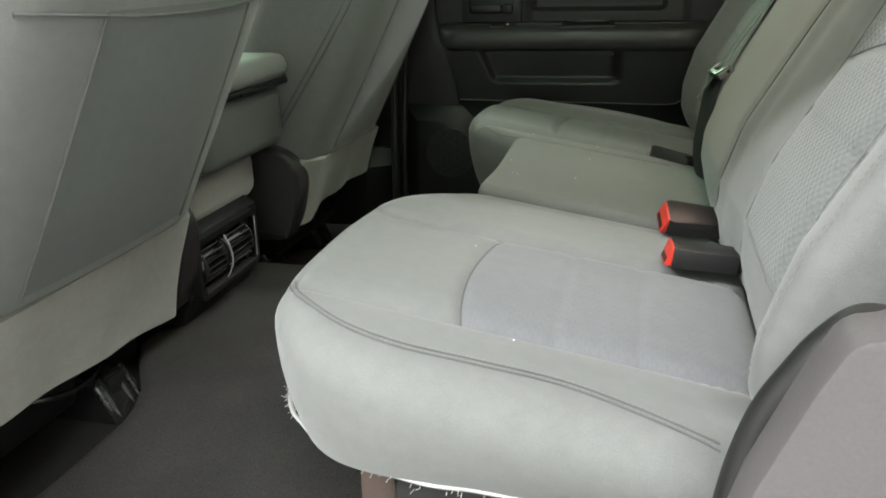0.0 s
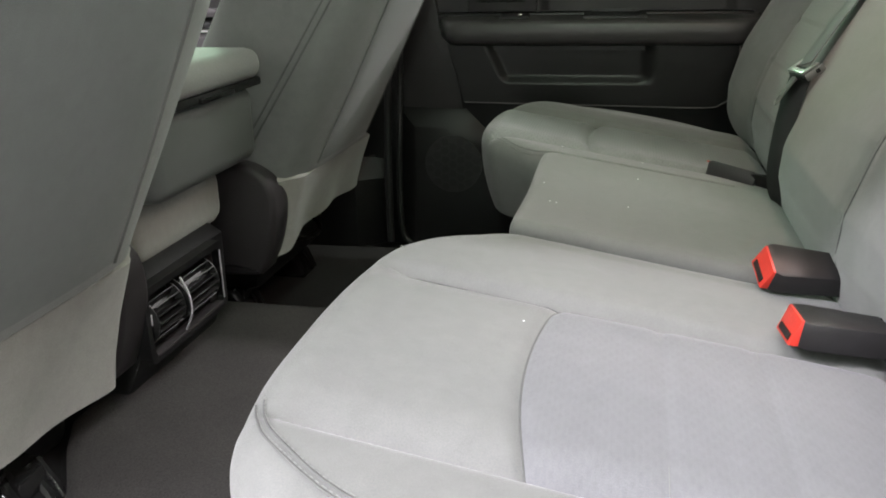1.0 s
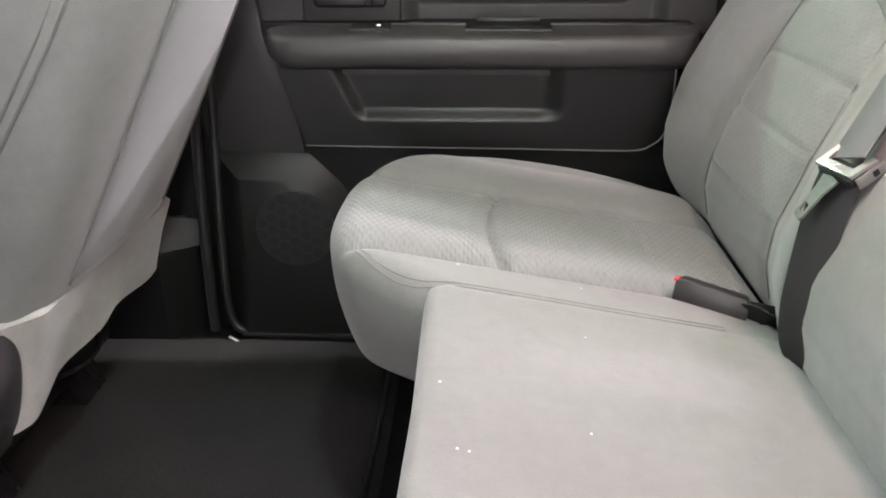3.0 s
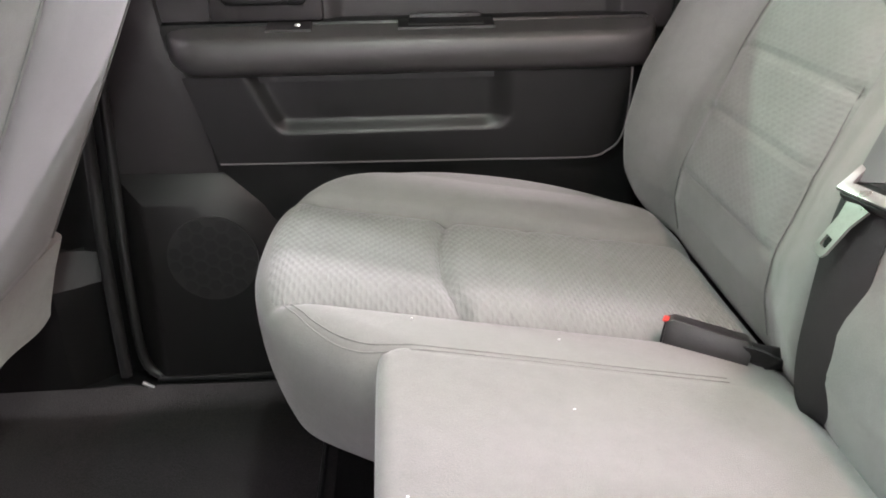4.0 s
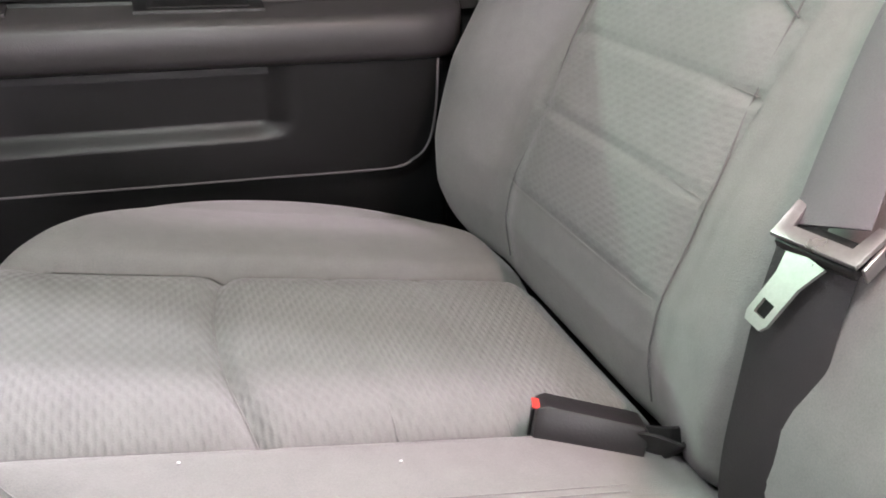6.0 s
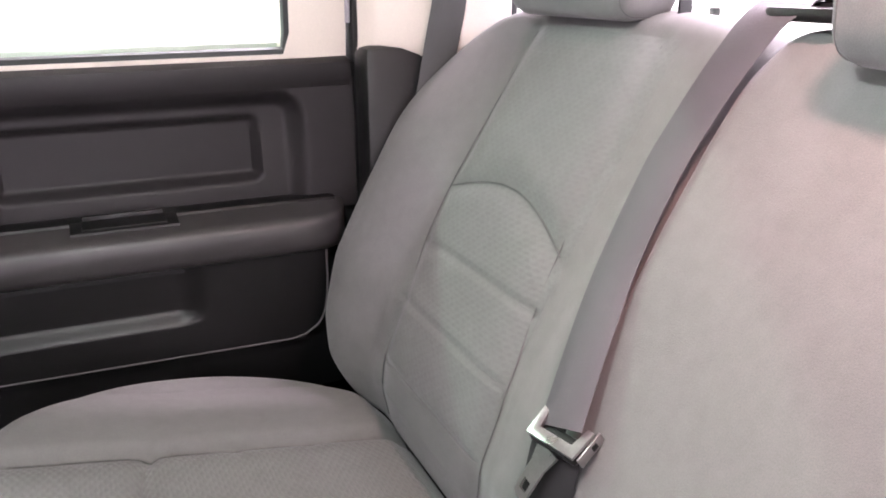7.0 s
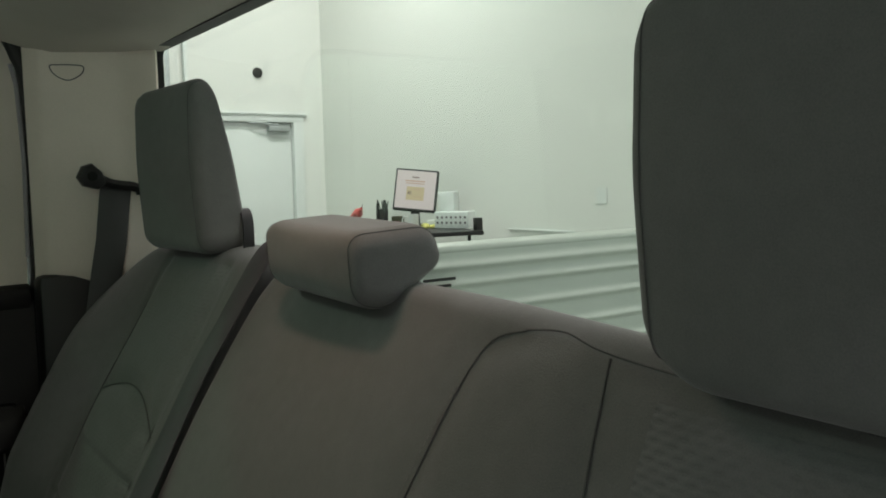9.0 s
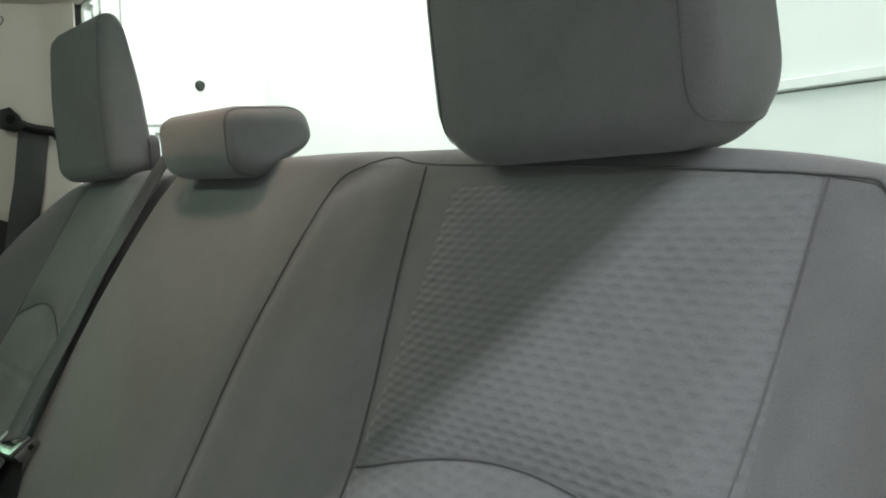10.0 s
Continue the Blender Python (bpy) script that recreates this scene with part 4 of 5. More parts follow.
# middle cushion
def mid_top(p, q):
    u = clamp((q + 0.118) / 0.355, 0, 1)
    return seat_z(p) + 0.004 - 0.003 * math.sin(math.pi * u) - 0.014 * smooth01(0.231, 0.268, q) - 0.0075 * smooth01(0.496, 0.518, p)


mid_cush = part("cushion", pad([(0.173, 0.05), (0.172, 0.14), (0.172, 0.222), (0.177, 0.240), (0.196, 0.262), (0.23, 0.275), (0.30, 0.278), (0.49, 0.276), (0.530, 0.255), (0.534, 0.05), (0.530, -0.10), (0.49, -0.118), (0.30, -0.118), (0.21, -0.118), (0.18, -0.115), (0.172, -0.10), (0.172, -0.03)], (0.34, 0.05), mid_top, 0.27, 0.018, flat_place, seg=160, rings=40, tuck=0.0), CLOTH, bench, "flat middle cushion with a square front edge")
for x, y in ((0.208, -0.010), (0.216, -0.011), (0.313, 0.176), (0.193, 0.069), (0.301, 0.033)):
    z = mid_top(x, y)
    part("lint", box(x - 0.0009, x + 0.0009, y - 0.0006, y + 0.0006, z - 0.0002, z + 0.0012, 0.0004, 1), PALE, mid_cush, "speck of white lint")
part("base", box(0.20, 0.74, -0.66, 0.68, FLOOR + 0.004, 0.297, 0.02), BLACK_PLASTIC, bench, "black seat base")
part("front_leg", box(0.145, 0.185, -0.585, -0.545, FLOOR + 0.004, 0.297, 0.006), mottled("brown_painted_leg", (0.09, 0.06, 0.05), 0.5), bench, "dark brown leg")
part("front_leg", box(0.145, 0.185, 0.56, 0.60, FLOOR + 0.004, 0.297, 0.006), BLACK_PLASTIC, bench)


# backrests
def backrest(label, outline, centre, seams, rows, bolsters, panels):

    def top(p, q):
        h = 0.0
        for y0, y1, lift in bolsters:
            u = clamp((q - y0) / (y1 - y0), 0, 1)
            h += lift * math.sin(math.pi * 0.5 * u) ** 1.3 if y0 != y1 else 0
        h *= smooth01(0.84, 0.66, p)
        return h - 0.03 * smooth01(0.80, 0.855, p) ** 2 - seam_fall(p, q, seams) - seam_fall(p, q, rows, 0.0022, 0.0042)

    th = part("backrest", pad(outline, centre, top, -0.075, 0.024, back_place, seg=200, rings=54, bulge=0.004), CLOTH, bench, label)
    for fn, mat, puff in panels:
        insert_panel(th, fn, 90, 40, top, back_place, mat, puff)
    seam_parts(th, seams, top, back_place, 0.0007, lift=0.0012)
    seam_parts(th, rows, top, back_place, 0.0004, CLOTH, lift=0.0030)
    return th, top


def back_panels(a, b, foot, arch_z, top_z, mat):
    low = lambda u, v: (foot + 0.001 + (arch_z(a + (b - a) * v) - foot - 0.002) * u, a + (b - a) * v)
    high = lambda u, v: (arch_z(a + (b - a) * v) + 0.001 + (top_z - arch_z(a + (b - a) * v)) * u, a + (b - a) * v)
    return [(low, mat, 0.002), (high, mat, 0.003)]


def far_arch(y):
    u = clamp((y - 0.335) / (0.585 - 0.335), 0, 1)
    return 0.632 + 0.028 * math.sin(math.pi * u) - 0.012 * (1 - u)


FAR_BACK = [(0.33, 0.45), (0.335, 0.60), (0.365, 0.675), (0.43, 0.715), (0.52, 0.735), (0.62, 0.742), (0.70, 0.738), (0.765, 0.714), (0.80, 0.688), (0.822, 0.652), (0.838, 0.595), (0.846, 0.46), (0.842, 0.34), (0.825, 0.262), (0.77, 0.243), (0.66, 0.233), (0.52, 0.227), (0.40, 0.225), (0.345, 0.24), (0.332, 0.33)]
far_seams = [[(0.36, 0.578), (0.44, 0.572), (0.51, 0.562), (0.575, 0.582), (0.64, 0.586), (0.72, 0.58), (0.80, 0.565)], [(0.36, 0.322), (0.44, 0.322), (0.51, 0.320), (0.575, 0.336), (0.64, 0.345), (0.72, 0.345), (0.80, 0.35)],
             [(far_arch(0.34 + 0.245 * k / 14), 0.34 + 0.245 * k / 14) for k in range(15)]]
backrest("reclined grey cloth outboard backrest with embossed panels", FAR_BACK, (0.585, 0.455), far_seams, [[(z, 0.33), (z, 0.575)] for z in (0.440, 0.512, 0.575)], [(0.60, 0.70, 0.035), (0.30, 0.24, 0.012)], back_panels(0.325, 0.580, 0.440, far_arch, 0.805, FAR_COMB))


def near_arch(y):
    u = clamp((y + 0.555) / (0.555 - 0.310), 0, 1)
    return 0.620 + 0.024 * math.sin(math.pi * u)


NEAR_BACK = [(0.33, -0.25), (0.335, -0.56), (0.365, -0.64), (0.43, -0.68), (0.52, -0.70), (0.62, -0.70), (0.70, -0.685), (0.755, -0.655), (0.775, -0.61), (0.794, -0.54), (0.807, -0.42), (0.816, -0.28), (0.823, -0.14), (0.827, 0.0), (0.831, 0.13), (0.830, 0.205), (0.80, 0.234), (0.76, 0.242), (0.66, 0.238), (0.52, 0.228), (0.40, 0.218), (0.345, 0.20), (0.332, 0.0)]
near_seams = [[(0.36, -0.302), (0.44, -0.302), (0.53, -0.303), (0.62, -0.303), (0.70, -0.280), (0.796, -0.262)], [(0.36, -0.552), (0.44, -0.548), (0.53, -0.543), (0.62, -0.540), (0.70, -0.545), (0.777, -0.550)],
              [(near_arch(-0.55 + 0.242 * k / 14), -0.55 + 0.242 * k / 14) for k in range(15)], [(0.802, -0.185), (0.805, -0.22), (0.798, -0.264), (0.790, -0.40), (0.778, -0.55), (0.766, -0.58), (0.72, -0.625)], [(0.36, -0.152), (0.44, -0.150), (0.56, -0.147), (0.69, -0.144), (0.781, -0.152), (0.802, -0.187)]]
near_back, near_back_top = backrest("wide grey cloth backrest with a middle seat and stitched panels", NEAR_BACK, (0.585, -0.24), near_seams, [[(z, -0.555), (z, -0.31)] for z in (0.440, 0.512, 0.565)], [(-0.575, -0.67, 0.03), (-0.29, -0.21, 0.012), (-0.16, -0.21, -0.008)], back_panels(-0.547, -0.305, 0.440, near_arch, 0.779, COMB_BACK))
stitches(near_back, [(0.40, -0.146), (0.56, -0.142), (0.69, -0.139), (0.76, -0.145)], near_back_top, back_place, 0.0045, 0.00034, STITCH)
for off in (0.0, 0.007):
    stitches(near_back, [(0.42, -0.664 - off), (0.48, -0.674 - off), (0.53, -0.679 - off), (0.60, -0.679 - off), (0.66, -0.674 - off)], near_back_top, back_place, 0.0055, 0.0004, STITCH)


# head restraints
def rounded(corners, r, n=8):
    """A closed line through straight edges, with the corners rounded and points set evenly along it."""
    pts, m = [], len(corners)
    for k in range(m):
        a, b, c = (Vector((corners[i % m][0], 0, corners[i % m][1])) for i in (k - 1, k, k + 1))
        p, q = b + (a - b).normalized() * min(r, (a - b).length * 0.45), b + (c - b).normalized() * min(r, (c - b).length * 0.45)
        nxt = c + (b - c).normalized() * min(r, (c - b).length * 0.45)
        pts += [p * (1 - t) ** 2 + b * (2 * t * (1 - t)) + q * t ** 2 for t in (i / n for i in range(n + 1))]
        pts += [q.lerp(nxt, i / 6) for i in range(1, 6)]
    return pts


def head_restraint(yc, half, profile, rx, rz, label, yaw=0.0, tilt=0.0, bow=0.006, corner=0.022):
    """A padded block: its side view (x, z) drawn as a closed line and pulled across; rx, rz: rounding of its ends in depth and height."""
    line = rounded(profile, corner)
    lo = Vector((min(p.x for p in line), 0, min(p.z for p in line)))
    hi = Vector((max(p.x for p in line), 0, max(p.z for p in line)))
    mid, span = (lo + hi) / 2, (hi - lo) / 2

    def ring_at(y, grow=1.0, out=0.0):
        kx = 1 - rx / span.x * (1 - math.sqrt(1 - clamp((abs(y) - half + rx) / rx, 0, 1) ** 2))
        kz = 1 - rz / span.z * (1 - math.sqrt(1 - clamp((abs(y) - half + rz) / rz, 0, 1) ** 2))
        swell = bow * (1 - (y / half) ** 2)
        ring = []
        for p in line:
            d = p - mid
            ring.append((mid.x + d.x * kx * grow + math.copysign(out, d.x) + yaw * y - swell * (d.x < 0) * (1 - (d.z / span.z) ** 2), yc + y, mid.z + d.z * kz * grow + math.copysign(out, d.z) + tilt * y))
        return ring

    ends = [half * math.sin(math.pi / 2 * k / 40) for k in range(-40, 41)]
    th = part("headrest", loft([ring_at(-half, k) for k in (0.2, 0.6, 0.9)] + [ring_at(y) for y in ends] + [ring_at(half, k) for k in (0.9, 0.6, 0.2)]), CLOTH, bench, label)
    for y in (rx - half, half - rx):
        ring = ring_at(y, out=0.0004)
        part("seam", tube(ring + ring[:1], 0.0004, 5), THREAD, th, "stitched side seam")
    for s in (-1, 1):
        part("post", tube([(mid.x + 0.01, yc + s * half * 0.5, lo.z - 0.03), (mid.x + 0.01, yc + s * half * 0.5, lo.z + 0.03)], 0.0045), GLOSS_BLACK, th, "black post")
    return th


head_restraint(0.480, 0.103, [(0.676, 0.816), (0.670, 0.93), (0.671, 1.026), (0.698, 1.033), (0.720, 0.94), (0.738, 0.818)], 0.012, 0.026, "tall outboard headrest", yaw=-0.06)
head_restraint(-0.407, 0.102, [(0.669, 0.790), (0.660, 0.90), (0.662, 0.998), (0.698, 1.004), (0.722, 0.90), (0.741, 0.792)], 0.012, 0.042, "tall headrest", yaw=0.03)
head_restraint(0.053, 0.086, [(0.661, 0.806), (0.657, 0.864), (0.735, 0.869), (0.746, 0.836), (0.690, 0.797)], 0.008, 0.018, "low wide headrest of the middle seat", tilt=0.035, corner=0.017)
part_hook = thing("child_seat_tether", "small black webbing loop behind the rear headrest", "strap", (0.737, 0.385, 0.82))
part("loop", ribbon(spline([(0.733, 0.402, 0.80), (0.735, 0.402, 0.845), (0.736, 0.397, 0.866), (0.737, 0.385, 0.871), (0.737, 0.373, 0.860), (0.735, 0.366, 0.835), (0.733, 0.365, 0.80)], 24), (1, 0, 0), 0.014, 0.003), BLACK_PLASTIC, part_hook)


# ---------------------------------------------------------------- belts and buckles
BUCKLE = mottled("black_buckle_plastic", (0.013, 0.0123, 0.0125), 0.38, 0.15, 20, 500, 0.0003)


def buckle(x, y, z, turn, pitch, label, roll=0.0, size=1.0, button=True, wide=1.0, thick=1.0):
    """A receiver whose mouth looks along local -x."""
    th = thing("seat_belt_buckle", label, "buckle", (x, y, z), "buckles on the rear seat")
    m = Matrix.Translation((x, y, z)) @ Matrix.Rotation(radians(turn), 4, "Z") @ Matrix.Rotation(radians(pitch), 4, "Y") @ Matrix.Rotation(radians(roll), 4, "X") @ Matrix.Diagonal((size, size * wide, size * thick, 1))

    def put(name, bm, mat, up=th, lab=""):
        bmesh.ops.transform(bm, matrix=m, verts=bm.verts)
        return part(name, bm, mat, up, lab)

    body = put("body", prism([(-0.043, -0.021), (-0.036, -0.025), (0.038, -0.020), (0.043, -0.014), (0.043, 0.014), (0.038, 0.020), (-0.036, 0.025), (-0.043, 0.021)], "z", -0.012, 0.014, r=0.0018), BUCKLE, lab="black plastic body")
    if button:
        face = prism([(-0.040, -0.0115), (-0.051, -0.0115), (-0.0450, 0.0135), (-0.040, 0.0135)], "y", -0.0205, 0.0205, r=0.0015)
        red = put("release_button", face, RED, body, "slanted red release button")
        put("mouth", prism([(-0.045, -0.0085), (-0.0514, -0.0085), (-0.0502, -0.0025), (-0.045, -0.0025)], "y", -0.0145, 0.0145), BLACK_PLASTIC, red, "dark slot")
    else:
        put("mouth", box(-0.0455, -0.040, -0.017, 0.017, -0.009, -0.001, 0.001), DARK_PLASTIC, body)
        put("button_edge", box(-0.0470, -0.040, 0.0195, 0.0222, -0.004, 0.0125, 0.0008), RED, body, "red edge of the release button")
    put("strap", ribbon(spline([(0.036, 0, 0.002), (0.056, 0.004, 0.006), (0.075, 0.002, -0.004), (0.10, -0.004, -0.022)], 14), (0, 1, 0), 0.030, 0.003), BLACK_WEB)
    put("strap_fold", ribbon(spline([(0.038, 0.004, 0.009), (0.050, 0.008, 0.016), (0.062, 0.002, 0.013), (0.070, -0.004, 0.003), (0.088, 0.004, -0.008)], 16), (0, 0.8, 0.5), 0.022, 0.003), BLACK_WEB, lab="creased upper layer of the strap")
    put("strap_loop", tube(spline([(0.044, -0.012, -0.004), (0.060, -0.020, -0.006), (0.074, -0.010, -0.010), (0.060, 0.0, -0.012)], 16, closed=True), 0.004, 6), BLACK_WEB, lab="folded webbing loop")
    return th


buckle(0.480, -0.285, 0.380, 6, 8, "black seat belt buckle with a red button lying on the cushion", size=0.93)
buckle(0.475, -0.150, 0.384, 12, 8, "black seat belt buckle with a red button beside the middle seat", roll=25, size=0.93)
buckle(0.452, 0.294, 0.370, -24, 6, "black seat belt buckle lying on its edge, button turned away", roll=76, size=0.84, button=False, wide=0.80, thick=1.20)


def bmesh_move(bm, m):
    bmesh.ops.transform(bm, matrix=m, verts=bm.verts)
    return bm


def shoulder_belt():
    th = thing("middle_seat_belt", "grey webbing belt running down beside the middle seat", "seat belt", (0.62, 0.24, 0.5))
    pts = [(0.728, 0.190, 0.838), (0.716, 0.206, 0.842), (0.697, 0.226, 0.829), (0.678, 0.242, 0.793), (0.653, 0.251, 0.748), (0.628, 0.250, 0.711), (0.590, 0.243, 0.648), (0.549, 0.220, 0.592), (0.516, 0.199, 0.545)]
    part("webbing", ribbon(spline(pts, 40), (0.05, 1, 0.1), 0.044, 0.0016), BELT_LIGHT, th, "pale grey webbing")
    # a stirrup of steel with the webbing through it, a black lip and the latch plate below
    m = Matrix(((0.19, 0.80, -0.57, 0.513), (-0.98, 0.16, -0.11, 0.197), (0.02, 0.58, 0.81, 0.5415), (0, 0, 0, 1))) @ Matrix.Scale(0.88, 4)
    stirrup = [(-0.028, -0.012), (0.028, -0.012), (0.030, 0.016), (0.022, 0.016), (0.019, -0.002), (-0.019, -0.002), (-0.022, 0.016), (-0.030, 0.016)]
    tongue = part("tongue_holder", bmesh_move(prism(stirrup, "z", -0.002, 0.002, r=0.001), m), STEEL, th, "steel stirrup round the webbing")
    part("lip", bmesh_move(box(-0.027, 0.027, -0.0135, 0.006, -0.012, -0.0025, 0.003), m), BLACK_PLASTIC, tongue, "black plastic lip")
    cheek = part("cheek", bmesh_move(box(0.0285, 0.031, -0.010, 0.020, -0.014, -0.0025, 0.001), m), STEEL, tongue, "steel cheek")
    part("rivet", bmesh_move(box(0.0300, 0.0318, 0.006, 0.012, -0.011, -0.005, 0.0007), m), BLACK_PLASTIC, cheek, "dark rivet")
    bm = bmesh.new()
    outer = [(-0.016, 0.0), (0.016, 0.0), (0.0105, -0.018), (0.0100, -0.046), (0.007, -0.051), (-0.007, -0.051), (-0.0100, -0.046), (-0.0105, -0.018)]
    inner = [(-0.005, -0.034), (0.005, -0.034), (0.0052, -0.035), (0.0052, -0.043), (0.0045, -0.044), (-0.0045, -0.044), (-0.0052, -0.043), (-0.0052, -0.035)]
    layers = [[bm.verts.new((h, *p)) for p in o] for h, o in ((-0.0012, outer), (0.0012, outer), (0.0012, inner), (-0.0012, inner))]
    for a in range(4):
        for i in range(8):
            bm.faces.new((layers[a][i], layers[a][(i + 1) % 8], layers[(a + 1) % 4][(i + 1) % 8], layers[(a + 1) % 4][i]))
    finish(bm, False)
    bmesh.ops.transform(bm, matrix=Matrix.Translation((0.507, 0.199, 0.530)) @ Matrix.Rotation(radians(30), 4, "Y") @ Matrix.Rotation(radians(6), 4, "X") @ Matrix.Scale(0.85, 4), verts=bm.verts)
    part("steel_tongue", bm, STEEL, th, "bright steel latch plate with a square hole")
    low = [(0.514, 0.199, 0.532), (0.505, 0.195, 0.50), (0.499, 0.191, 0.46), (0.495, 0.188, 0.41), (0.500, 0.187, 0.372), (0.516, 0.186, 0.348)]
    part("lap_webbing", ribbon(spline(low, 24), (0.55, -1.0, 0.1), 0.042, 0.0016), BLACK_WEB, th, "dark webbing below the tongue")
    guide = part("guide", prism(round_rect(0.696, 0.738, 0.158, 0.238, 0.015), "z", 0.826, 0.837, r=0.004), DARK_PLASTIC, th, "black plastic belt guide on the seat top")
    part("slot", prism(round_rect(0.708, 0.730, 0.170, 0.214, 0.008), "z", 0.834, 0.8395, r=0.002), BLACK_PLASTIC, guide, "black slot")


shoulder_belt()
outb = thing("outboard_seat_belt", "grey belt hanging from a black guide on the pillar", "seat belt", (0.65, 0.70, 0.76))
loop_pts = spline([(0.624, 0.700, 0.930), (0.640, 0.700, 0.918), (0.655, 0.698, 0.909), (0.672, 0.696, 0.905), (0.688, 0.694, 0.903), (0.699, 0.693, 0.898), (0.700, 0.693, 0.890)], 24)
part("guide_loop", tube(loop_pts, 0.009, 10, flat=0.8), BLACK_PLASTIC, outb, "black plastic guide bar")
cap = prism([(0.612, 0.918), (0.620, 0.905), (0.640, 0.900), (0.652, 0.908), (0.646, 0.925), (0.632, 0.938), (0.620, 0.934)], "y", 0.688, 0.712, r=0.005)
anchor = part("anchor_plate", cap, BLACK_PLASTIC, outb, "black anchor plate")
bm = bmesh.new()
bmesh.ops.create_cone(bm, cap_ends=True, segments=20, radius1=0.007, radius2=0.006, depth=0.006, matrix=Matrix.Translation((0.631, 0.686, 0.919)) @ Matrix.Rotation(math.pi / 2, 4, "X"))
part("bolt", finish(bm), GLOSS_BLACK, anchor, "shiny black bolt")
part("webbing", ribbon([(0.668, 0.708, 0.905), (0.665, 0.710, 0.88), (0.658, 0.712, 0.82), (0.650, 0.716, 0.775), (0.640, 0.722, 0.71), (0.622, 0.728, 0.60)], (1, -0.12, 0.1), 0.044, 0.0016), BELT, outb)

# ---------------------------------------------------------------- far rear door
door = thing("rear_door", "closed truck door with dark plastic panels and an armrest", "car door", (0.15, 0.83, 0.0))
part("shell", box(-0.205, 0.535, 0.845, 0.90, -0.02, 0.745, 0.012), BLACK_PLASTIC, door)


def inside_rect(x, z, x0, x1, z0, z1, r):
    """How far a point lies inside a rectangle with round corners; negative outside."""
    dx, dz = max(x0 + r - x, x - x1 + r), max(z0 + r - z, z - z1 + r)
    return r - (math.hypot(max(dx, 0), max(dz, 0)) + min(max(dx, dz), 0))


def upper_fn(u, v):
    x = -0.205 + 0.765 * u
    z = 0.56 + 0.172 * v
    y = 0.800
    inside = smooth01(0.0, 0.026, inside_rect(x, z, 0.104, 0.496, 0.40, 0.724, 0.040))
    deep = smooth01(0.0, 0.014, inside_rect(x, z, 0.120, 0.440, 0.600, 0.692, 0.016))
    y += 0.024 * inside + 0.012 * deep - 0.008 * inside * smooth01(0.70, 0.58, z) * (1 - deep)
    return (x, y, z)


ub = grid(upper_fn, 190, 70)
part("upper_panel", ub, MID_PLASTIC, door)
part("sill_trim", prism([(0.835, 0.722), (0.800, 0.722), (0.792, 0.735), (0.795, 0.752), (0.806, 0.758), (0.835, 0.760)], "x", -0.205, 0.556, r=0.002), MID_PLASTIC, door, "lilac-grey sill trim")
wf = [(-0.19, 0.764), (0.472, 0.764), (0.481, 0.790), (0.482, 0.834), (0.478, 1.013), (0.470, 1.085), (0.457, 1.128), (0.433, 1.147), (0.406, 1.152), (-0.19, 1.158)]
bm = bmesh.new()
frame_out = [(-0.215, 0.745), (0.555, 0.745), (0.557, 0.80), (0.559, 0.86), (0.561, 0.973), (0.555, 1.088), (0.541, 1.135), (0.512, 1.165), (0.468, 1.180), (-0.215, 1.185)]
vs = [[bm.verts.new((p[0], y, p[1])) for p in o] for y, o in ((0.812, frame_out), (0.86, frame_out), (0.86, wf), (0.806, wf))]
for a in range(4):
    for i in range(10):
        bm.faces.new((vs[a][i], vs[a][(i + 1) % 10], vs[(a + 1) % 4][(i + 1) % 10], vs[(a + 1) % 4][i]))
part("window_surround", finish(bm), BEIGE, door, "beige trim round the window", sharp=0.5)
# Added pale box in place of the strip reflected at the glass's foot.
part("reflection_strip", box(-0.20, 0.50, 0.848, 0.89, 0.74, 0.778, 0.008), TRUCK_WHITE, door, "pale ledge outside the glass, standing in for a reflection")
part("window_seal", tube([(p[0], 0.815, p[1]) for p in wf] + [(wf[0][0], 0.815, wf[0][1])], 0.0085, 8), RUBBER, door, "black window seal")
pane = part("window_pane", prism(wf, "y", 0.838, 0.842), GLASS, door)
pane.visible_shadow = False
part("bright_edge", tube([(0.558, 0.807, 0.80), (0.561, 0.807, 0.95), (0.5565, 0.806, 1.06), (0.550, 0.806, 1.09)], 0.0035, 6), PALE_EDGE, door, "thin pale edge of the door")


def armrest():
    rings = []
    prof = [(0.0, 0.515), (0.010, 0.511), (0.052, 0.515), (0.063, 0.520), (0.069, 0.529), (0.071, 0.543), (0.070, 0.556), (0.066, 0.563), (0.059, 0.5660), (0.0, 0.578)]
    for k in range(61):
        u = k / 60
        x = -0.102 + 0.640 * u
        grow = math.sqrt(clamp(1 - (1 - clamp(u / 0.08, 0, 1)) ** 2, 0.06, 1)) * (0.30 + 0.70 * math.sqrt(clamp(1 - (1 - clamp((1 - u) / 0.10, 0, 1)) ** 2, 0.0, 1)))
        lift = 0.016 * (1 - smooth01(0.0, 0.06, u))
        rings.append([(x, 0.812 - d * grow, z + (lift if z < 0.54 else 0)) for d, z in prof])
    return loft(rings)


arm = part("armrest", armrest(), ARM_VINYL, door, "dark padded armrest")


def on_arm(y):
    return 0.5665 + (y - 0.754) * 0.205


